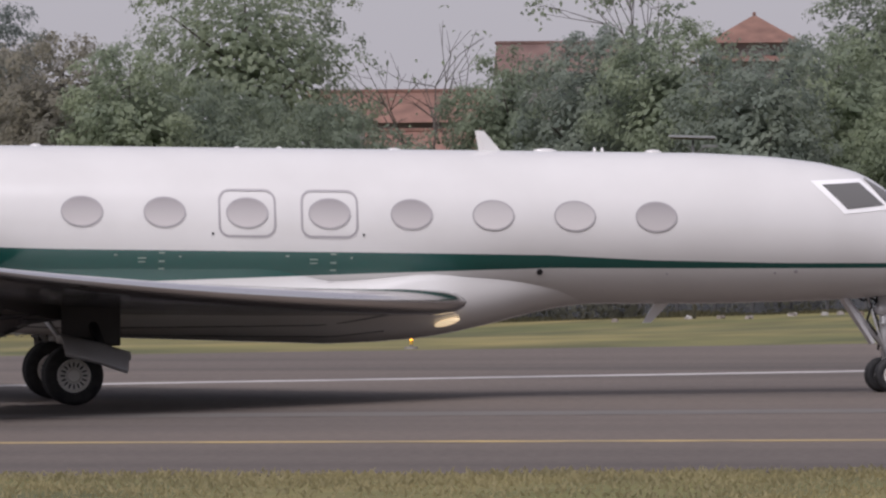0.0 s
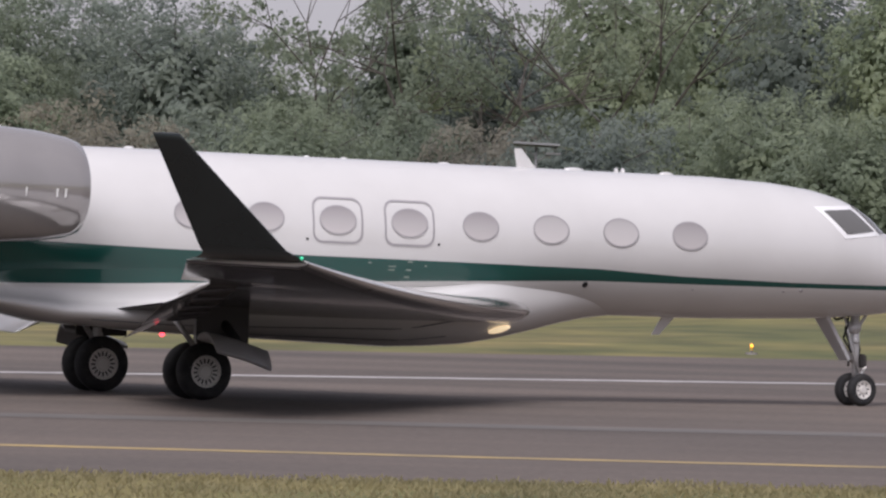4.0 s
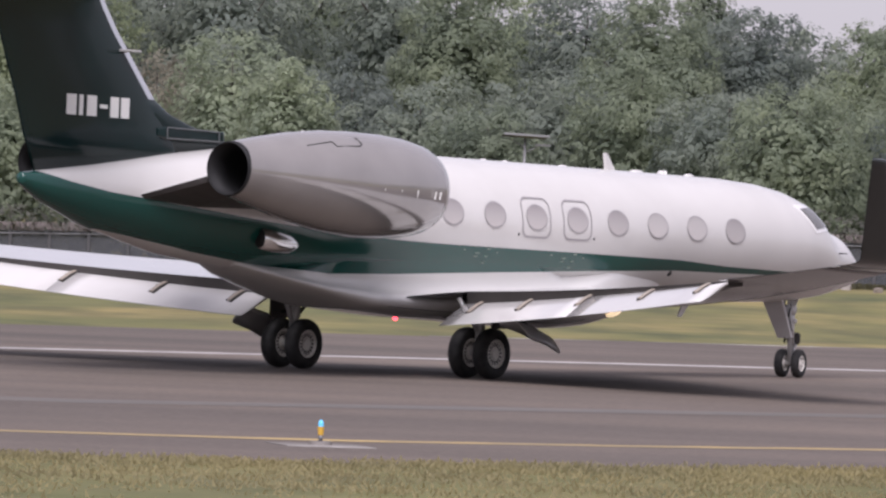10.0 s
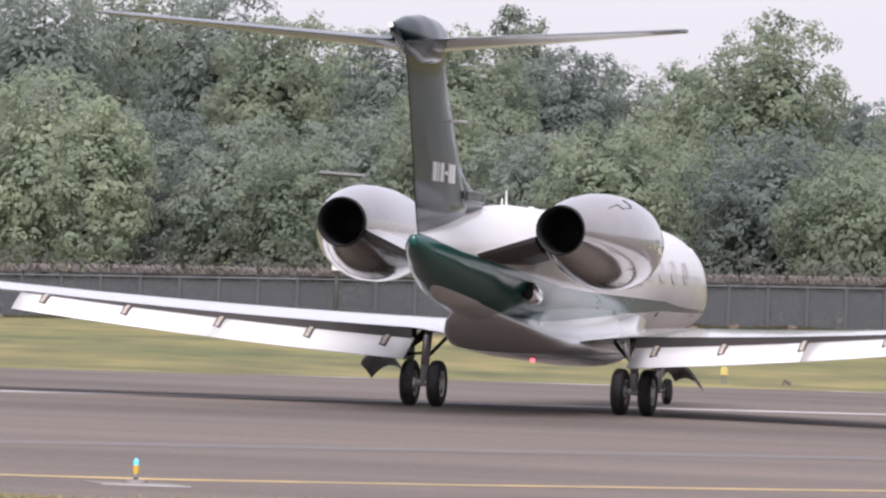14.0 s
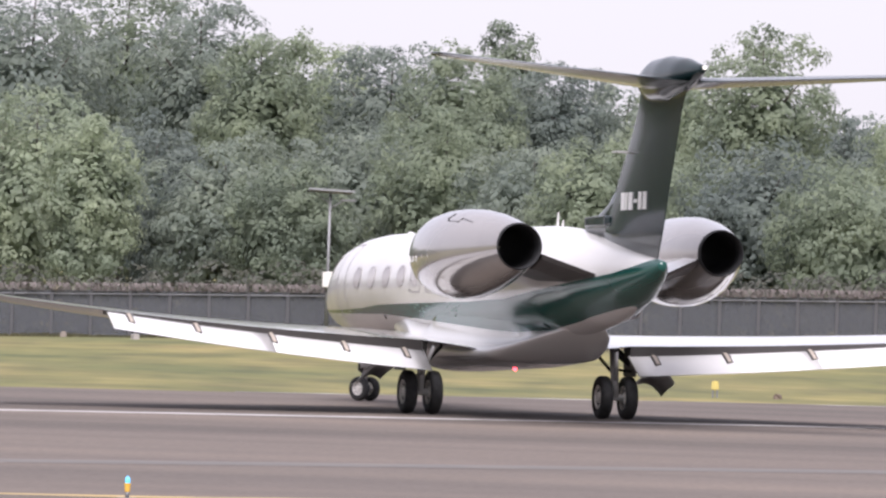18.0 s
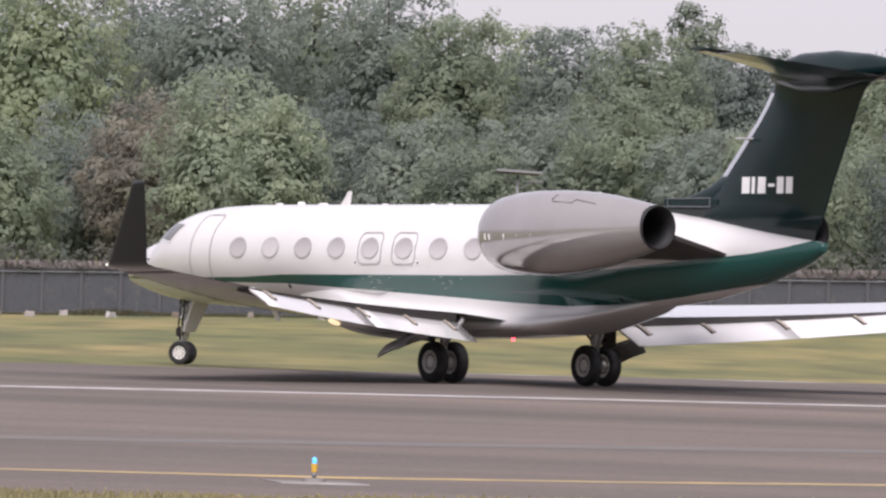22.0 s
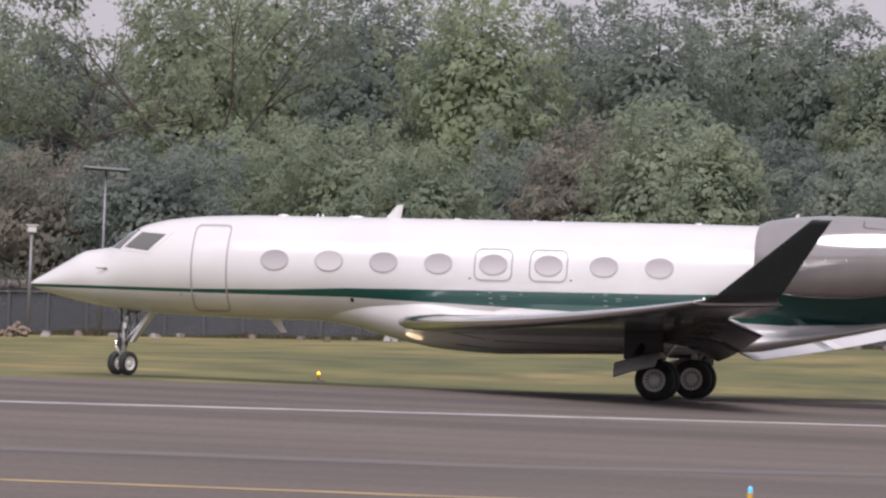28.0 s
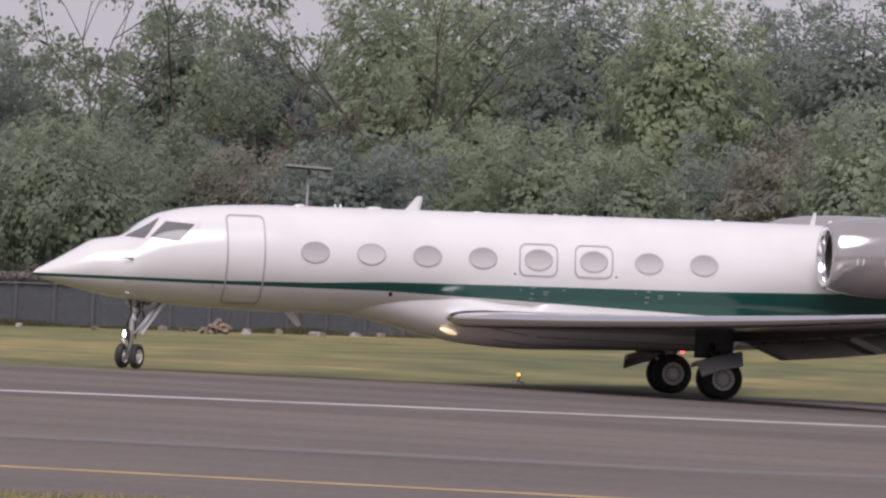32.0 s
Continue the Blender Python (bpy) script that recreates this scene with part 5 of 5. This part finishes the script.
def house(az0, az1, d, eave_el, ridge_el, roof_m, label, hip=0.25, depth=9.0, ribs=True):
    x0, y0 = at(az0, d)
    x1, y1 = at(az1, d)
    L = math.hypot(x1 - x0, y1 - y0)
    z0 = ground_z(x0, y0)
    ze, zr = 3.2 + d * math.tan(radians(eave_el)) - z0, 3.2 + d * math.tan(radians(ridge_el)) - z0
    h = tagged(new("house"), label, "house", "houses behind the woods")
    h.matrix_basis = pose((x0 + x1) / 2, (y0 + y1) / 2, z0, 0, 0, math.degrees(math.atan2(y1 - y0, x1 - x0)))
    bm = bmesh.new()
    box(bm, -L / 2 + 0.5, L / 2 - 0.5, 0.6, depth - 0.6, -0.2, ze + 0.05)
    part("wall", bm, plaster, h)
    bm = bmesh.new()
    hx = L / 2 * (1 - hip * 2)
    v = [bm.verts.new(p) for p in ((-L / 2, 0, ze), (L / 2, 0, ze), (L / 2, depth, ze), (-L / 2, depth, ze), (-hx, depth / 2, zr), (hx, depth / 2, zr))]
    for f in ((0, 1, 5, 4), (1, 2, 5), (2, 3, 4, 5), (3, 0, 4), (3, 2, 1, 0)):
        bm.faces.new([v[i] for i in f])
    rf = part("roof", bm, roof_m, h)
    bm = bmesh.new()
    box(bm, -hx - 0.1, hx + 0.1, depth / 2 - 0.15, depth / 2 + 0.15, zr - 0.05, zr + 0.14, 0.04)
    part("ridge", bm, roof_m, rf)
    n = max(2, int(L / 2.4))
    for i in range(n):
        xx = -L / 2 + L * (i + 0.5) / n
        bm = bmesh.new()
        box(bm, xx - 0.45, xx + 0.45, 0.54, 0.64, ze - 1.5, ze - 0.5)
        wd = part("window", bm, glass_dark, h)
        bm = bmesh.new()
        box(bm, xx - 0.55, xx + 0.55, 0.5, 0.62, ze - 1.62, ze - 1.52)
        part("sill", bm, plaster, wd)
    return h


house(-15.55, -14.05, 400, 0.62, 0.86, tile, "long house with a red tiled roof", 0.03, 8)
house(-15.1, -14.0, 392, 0.36, 0.56, tile, "low wing with a red tiled roof", 0.03, 5)
house(-14.1, -13.0, 410, 0.98, 1.22, tile_grey, "long house with a weathered brown roof", 0.02, 9)
house(-12.5, -11.76, 405, 1.2, 1.42, tile, "upper storey with a pyramid roof of red tiles", 0.5, 6)
house(-12.62, -11.64, 403.5, 1.06, 1.15, tile, "skirt roof of red tiles below the upper storey", 0.3, 8)
house(-10.45, -9.6, 345, 0.5, 0.66, tile_grey, "grey house with a brown roof among the trees", 0.1, 6)

# ---- perimeter fence with razor wire ----
post_m = mat("fence_concrete", (0.075, 0.074, 0.076), 0.8)
rail_m = mat("pale_fence_wire", (0.19, 0.19, 0.195), 0.6, 0.3)
wire_m = mat("rusty_razor_wire", (0.17, 0.145, 0.135), 0.7, 0.2)
mesh_m = mat("dark_chain_link", (0.072, 0.076, 0.084), 0.7)
n_, l_, b_ = nodes(mesh_m)
tp_, mx_ = n_.new("ShaderNodeBsdfTransparent"), n_.new("ShaderNodeMixShader")
mx_.inputs[0].default_value = 0.62
l_.new(tp_.outputs[0], mx_.inputs[1]), l_.new(b_.outputs[0], mx_.inputs[2]), l_.new(mx_.outputs[0], n_["Material Output"].inputs[0])
fence = tagged(new("fence"), "dark chain-link fence with concrete posts and rusty razor wire", "fence")
bm = bmesh.new()
box(bm, -0.06, 0.06, -0.06, 0.06, -0.3, 1.78, 0.015)
tube(bm, (0, 0, 1.72), (0, -0.12, 1.95), 0.03, 0.025, 6)
post_mesh = mesh_of("post", bm, post_m)
FY = 290.0
for i in range(94):
    x = -97 + 1.5 * i
    p = new("post", post_mesh)
    p.parent = fence
    p.matrix_basis = pose(x, FY, ground_z(x, FY))
for name, z, r, m in (("top_rail", 1.62, 0.026, rail_m),):
    bm = bmesh.new()
    loft(bm, [[(-97 + 6 * i, FY - 0.07 + r * math.cos(k * math.pi / 3), ground_z(-97 + 6 * i, FY) + z + r * math.sin(k * math.pi / 3)) for k in range(6)] for i in range(25)])
    part(name, bm, m, fence)
bm = bmesh.new()
rows = []
for i in range(48):
    x = -97 + 3 * i
    z = ground_z(x, FY)
    rows.append([(x, FY + 0.03, z), (x, FY + 0.03, z + 1.75), (x, FY + 0.045, z + 1.75), (x, FY + 0.045, z)])
part("chain_link", loft(bm, rows), mesh_m, fence, "dark wire mesh")
co = []
for k in range(16000):
    x = rng.uniform(-97, 44)
    a = rng.uniform(0, 2 * math.pi)
    r = 0.14
    c = np.array((x, FY - 0.1 + r * math.cos(a), ground_z(x, FY) + 1.89 + r * math.sin(a)))
    t = np.array((0.5 * rng.normal(), -math.sin(a), math.cos(a))) * 0.09
    w = np.array((0.012, 0.008, 0.008))
    co.append([c - t - w, c - t + w, c + t + w, c + t - w])
rw = new("razor_wire", quads_mesh("razor_wire", np.array(co), wire_m))
rw.parent = fence
tagged(rw, "coiled rusty razor wire", kind="stuff")

# ---- solar street lamps ----
pole_m = mat("galvanised_pole", (0.2, 0.2, 0.2), 0.5, 0.4)
panel_m = mat("solar_panel_glass", (0.03, 0.035, 0.06), 0.15)
box_m = mat("white_enclosure", (0.62, 0.6, 0.56), 0.5)


def solar_lamp(az, d, top_el, k=1.0):
    x, y = at(az, d)
    z0 = ground_z(x, y)
    h = 3.2 + d * math.tan(radians(top_el)) - z0
    s = tagged(new("street_lamp"), "solar street lamp with a tilted panel and white battery box", "street lamp", "lamps along the fence")
    s.matrix_basis = pose(x, y, z0, 0, 0, 8)
    bm = bmesh.new()
    tube(bm, (0, 0, -0.1), (0, 0, h), 0.075, 0.05, 10)
    part("pole", bm, pole_m, s, smooth=True)
    bm = bmesh.new()
    box(bm, -0.85 * k, 0.85 * k, -0.35, 0.35, -0.02, 0.025, 0.01)
    bm.transform(pose(0, 0, h + 0.08, -8, 2, 0))
    pn = part("solar_panel", bm, panel_m, s, "dark solar panel")
    bm = bmesh.new()
    box(bm, -0.88 * k, 0.88 * k, -0.39, -0.35, -0.04, 0.035)
    bm.transform(pose(0, 0, h + 0.08, -8, 2, 0))
    part("panel_frame", bm, pole_m, pn, "dull aluminium frame")
    if k < 1:
        return s
    bm = bmesh.new()
    tube(bm, (0, 0, h - 0.55), (0.55, -0.15, h - 0.25), 0.025, 0.025, 6)
    tube(bm, (0, 0, h - 0.35), (-0.5, 0.1, h - 0.05), 0.02, 0.02, 6)
    part("arm", bm, pole_m, s)
    bm = bmesh.new()
    box(bm, 0.35, 0.95, -0.26, -0.06, h - 0.28, h - 0.2, 0.02)
    part("lamp_head", bm, pole_m, s, "flat lamp head")
    bm = bmesh.new()
    box(bm, -0.22, 0.22, -0.28, 0.06, h - 3.55, h - 2.95, 0.03)
    part("battery_box", bm, box_m, s, "white battery box")
    return s


for az, el in ((1.28, 0.55), (-5.12, 0.54), (-12.6, 0.47), (-7.95, 0.32)):
    solar_lamp(az, 287, el)
solar_lamp(-8.44, 287, -0.14, 0.38)
x, y = at(-5.66, 287)
bp = tagged(new("pole"), "slim grey pole with a white box on top beside the fence", "pole")
bp.matrix_basis = pose(x, y, ground_z(x, y), 0, 0, 12)
h = 3.2 + 287 * math.tan(radians(0.06)) - ground_z(x, y)
part("shaft", tube(bmesh.new(), (0, 0, -0.1), (0, 0, h), 0.07, 0.06, 10), pole_m, bp, smooth=True)
part("box", box(bmesh.new(), -0.17, 0.17, -0.14, 0.14, h, h + 0.24, 0.03), box_m, bp, "white box")
part("lid", box(bmesh.new(), -0.23, 0.23, -0.19, 0.19, h + 0.24, h + 0.29, 0.015), box_m, bp, "overhanging white lid")

# ---- airfield lights and signs ----
yellow_m = mat("yellow_enamel", (0.6, 0.36, 0.05), 0.5)
board_m = mat("faded_yellow_board", (0.5, 0.41, 0.13), 0.6)
blue_glass = glow("blue_lens", (0.1, 0.42, 0.7), 0.4)
amber = glow("amber_lens", (1.0, 0.42, 0.03), 2.5)


def taxi_light(x, y, z, hgt, lens, label):
    s = tagged(new("taxiway_light"), label, "airfield light", "airfield lights")
    s.matrix_basis = pose(x, y, z)
    bm = bmesh.new()
    tube(bm, (0, 0, 0), (0, 0, 0.05), 0.16, 0.15, 16)
    part("base_plate", bm, concrete, s)
    bm = bmesh.new()
    tube(bm, (0, 0, 0.05), (0, 0, hgt * 0.4), 0.03, 0.03, 10)
    part("stem", bm, pole_m, s, smooth=True)
    bm = bmesh.new()
    tube(bm, (0, 0, hgt * 0.38), (0, 0, hgt * 0.72), 0.035, 0.045, 12)
    part("body", bm, yellow_m, s, "yellow lamp body")
    bm = bmesh.new()
    revolve(bm, ((hgt * 0.72, 0.032), (hgt * 0.82, 0.036), (hgt * 0.93, 0.03), (hgt, 0.004)), 14, "z")
    part("lens", bm, lens, s, smooth=True)


bm = bmesh.new()
box(bm, -0.6, 0.6, -0.6, 0.6, -0.02, 0.012, 0.005)
pad = part("light_pad", bm, concrete)
pad.matrix_basis = pose(-0.3, 99.6, 0.035, 0, 0, 15)
tagged(pad, "square pale concrete pad at the asphalt edge", "pad")
taxi_light(-0.3, 99.6, 0.047, 0.33, blue_glass, "blue taxiway edge light on a yellow stem")
for x, y in ((-11.3, 187.0), (-43.0, 163.5)):
    taxi_light(x, y, ground_z(x, y), 0.26, amber, "small amber runway edge light in the grass")
s = tagged(new("marker_board"), "small yellow marker board in the grass", "airfield sign")
s.matrix_basis = pose(15.15, 205, ground_z(15.15, 205), 0, 0, -20)
bm = bmesh.new()
box(bm, -0.1, 0.1, -0.045, 0.045, 0.2, 0.46, 0.035)
part("board", bm, board_m, s, "yellow board")
for k in (-0.06, 0.06):
    bm = bmesh.new()
    tube(bm, (k, 0, -0.1), (k, 0, 0.22), 0.025, 0.025, 8)
    part("leg", bm, pole_m, s)
white_stone = mat("whitewashed_stone", (0.4, 0.38, 0.36), 0.9)
inf = white_stone.node_tree.nodes.new("ShaderNodeObjectInfo")
base(white_stone, ramp(white_stone, inf.outputs["Random"], ((0.1, (0.16, 0.12, 0.09)), (0.5, (0.24, 0.21, 0.18)), (0.95, (0.42, 0.4, 0.38)))))
for i, (az, d, w, hh) in enumerate(((4.7, 207, 0.35, 0.2), (-5.0, 284, 0.9, 0.22), (-4.7, 284, 0.6, 0.2), (-3.6, 284, 0.5, 0.25), (-3.2, 284, 0.7, 0.18), (-2.9, 284, 0.4, 0.3), (-6.0, 284, 0.5, 0.2), (-8.9, 284, 0.6, 0.2), (-10.4, 284, 0.5, 0.25), (-10.9, 284, 0.7, 0.2), (-11.5, 284, 0.4, 0.2), (-12.4, 284, 0.6, 0.2)) + tuple((-13.2 + 18.5 * k / 46 + 0.21 * math.sin(k * 7.1), 283 + 3.5 * math.sin(k * 2.3), 0.35 + 0.3 * abs(math.sin(k * 1.7)), 0.18 + 0.14 * abs(math.sin(k * 3.1))) for k in range(47))):
    x, y = at(az, d)
    bm = bmesh.new()
    box(bm, -w * 0.3, w * 0.3, -0.12, 0.12, -0.05, hh * 0.65, 0.04)
    for v in bm.verts:
        v.co += Vector(rng.normal(0, 0.02, 3))
    st = part("stone", bm, white_stone)
    st.matrix_basis = pose(x, y, ground_z(x, y), 0, 0, i * 23)
    tagged(st, "whitewashed stone block lying before the fence", "stone", "stones along the fence")
brick_heap = mat("brick_rubble", (0.22, 0.17, 0.13), 0.9)
for az, w in ((-5.75, 1.5), (-9.75, 1.9)):
    x, y = at(az, 280)
    bm = bmesh.new()
    for k in range(40):
        a, r = rng.uniform(0, 6.28), abs(rng.normal(0, 0.45)) * w * 0.5
        hgt = max(0, 0.4 - r * 0.4)
        b2 = bmesh.new()
        box(b2, -0.14, 0.14, -0.08, 0.08, -0.06, 0.06)
        b2.transform(pose(r * math.cos(a), r * math.sin(a), rng.uniform(0, hgt) + 0.05, rng.uniform(0, 40), rng.uniform(0, 40), rng.uniform(0, 180)))
        me = bpy.data.meshes.new("tmp")
        b2.to_mesh(me)
        b2.free()
        bm.from_mesh(me)
        bpy.data.meshes.remove(me)
    hp = part("rubble_heap", bm, brick_heap)
    hp.matrix_basis = pose(x, y, ground_z(x, y))
    tagged(hp, "low heap of reddish brick rubble on the grass", "rubble", kind="stuff")

# ---- grass blades along the near edge and in the field ----
blade_m = leaf_mat("grass_blades", (0.31, 0.277, 0.145), (0.38, 0.333, 0.182), (0.45, 0.387, 0.22), 0.0)
n_bl, n_cl = 60000, 2600
cx = rng.uniform(-42, 18, n_cl)
cy = np.array([near_edge(v) + 0.45 * math.sin(1.3 * v) * math.sin(0.37 * v + 1) + 0.25 * math.sin(2.9 * v + 0.5) for v in cx]) - rng.exponential(np.where(rng.uniform(0, 1, n_cl) < 0.3, 0.6, 7.0))
pick = rng.integers(0, n_cl, n_bl)
x, y = cx[pick] + rng.normal(0, 0.35, n_bl), cy[pick] + rng.normal(0, 0.45, n_bl)
hh = 0.05 * rng.uniform(0.3, 1.5, n_bl) * rng.uniform(0.5, 1.3, n_cl)[pick]
p = np.stack([x, y, np.full(n_bl, 0.02)], 1)
w = np.stack([rng.uniform(0.01, 0.022, n_bl), rng.normal(0, 0.01, n_bl), np.zeros(n_bl)], 1)
up = np.stack([rng.normal(0, 0.6, n_bl) * hh, rng.normal(0, 0.6, n_bl) * hh, hh], 1)
tufts = np.stack([p - w, p + w, p + w * 0.3 + up, p - w * 0.3 + up], 1)
# tall dry weeds at the foot of the fence
n_bl = 30000
x = rng.uniform(-97, 44, n_bl)
y = rng.uniform(286.2, 289.7, n_bl)
z = np.array([ground_z(u, v) for u, v in zip(x, y)])
hh = 0.2 * rng.uniform(0.3, 1.5, n_bl) * (0.5 + 0.5 * np.sin(x * 0.9) * np.sin(x * 0.23 + 1))
hh = np.maximum(hh, 0.06)
p = np.stack([x, y, z], 1)
w = np.stack([rng.uniform(0.015, 0.04, n_bl), rng.normal(0, 0.01, n_bl), np.zeros(n_bl)], 1)
up = np.stack([rng.normal(0, 0.35, n_bl) * hh, rng.normal(0, 0.3, n_bl) * hh, hh], 1)
weeds = np.stack([p - w, p + w, p + w * 0.3 + up, p - w * 0.3 + up], 1)
weed_m = leaf_mat("dry_weeds", (0.085, 0.08, 0.045), (0.115, 0.108, 0.06), (0.16, 0.145, 0.085), 0.0)
tagged(new("weeds", quads_mesh("weeds", weeds, weed_m)), "tall dry weeds at the foot of the fence", "weeds", kind="stuff")
tagged(new("grass_tufts", quads_mesh("grass_tufts", tufts, blade_m)), "dry olive grass tufts beside the asphalt", "grass", kind="stuff")


# ---- what moves ----
def motions():
    walk(jet, [(t, pose(x, y, 0.035, 0, 0, h)) for t, x, y, h in TAXI])
    ts = [i / 10 for i in range(321)]
    X, Y, H = (np.interp(ts, [r[0] for r in TAXI], [r[k] for r in TAXI]) for k in (1, 2, 3))
    for wheel, wx, wy, r in WHEELS:
        rows, spin, last = [], 0.0, None
        for t, x, y, h in zip(ts, X, Y, H):
            a = radians(h)
            p = Vector((x + wx * math.cos(a) - wy * math.sin(a), y + wx * math.sin(a) + wy * math.cos(a)))
            steer = 0.0
            if last is not None:
                d = p - last
                spin += d.length / r
                if wx > 1 and d.length > 1e-4:
                    steer = (math.atan2(d.y, d.x) - a + math.pi) % (2 * math.pi) - math.pi
            elif wx > 1:
                steer = 0.3
            last = p
            c = Matrix.Translation((wx, 0, 0)) @ Matrix.Rotation(steer, 4, "Z") @ Matrix.Translation((0, wy, r)) if wx > 1 else Matrix.Translation((wx, wy, r))
            rows.append((t, c @ Matrix.Rotation(spin, 4, "Y")))
        walk(wheel, rows)


motions()
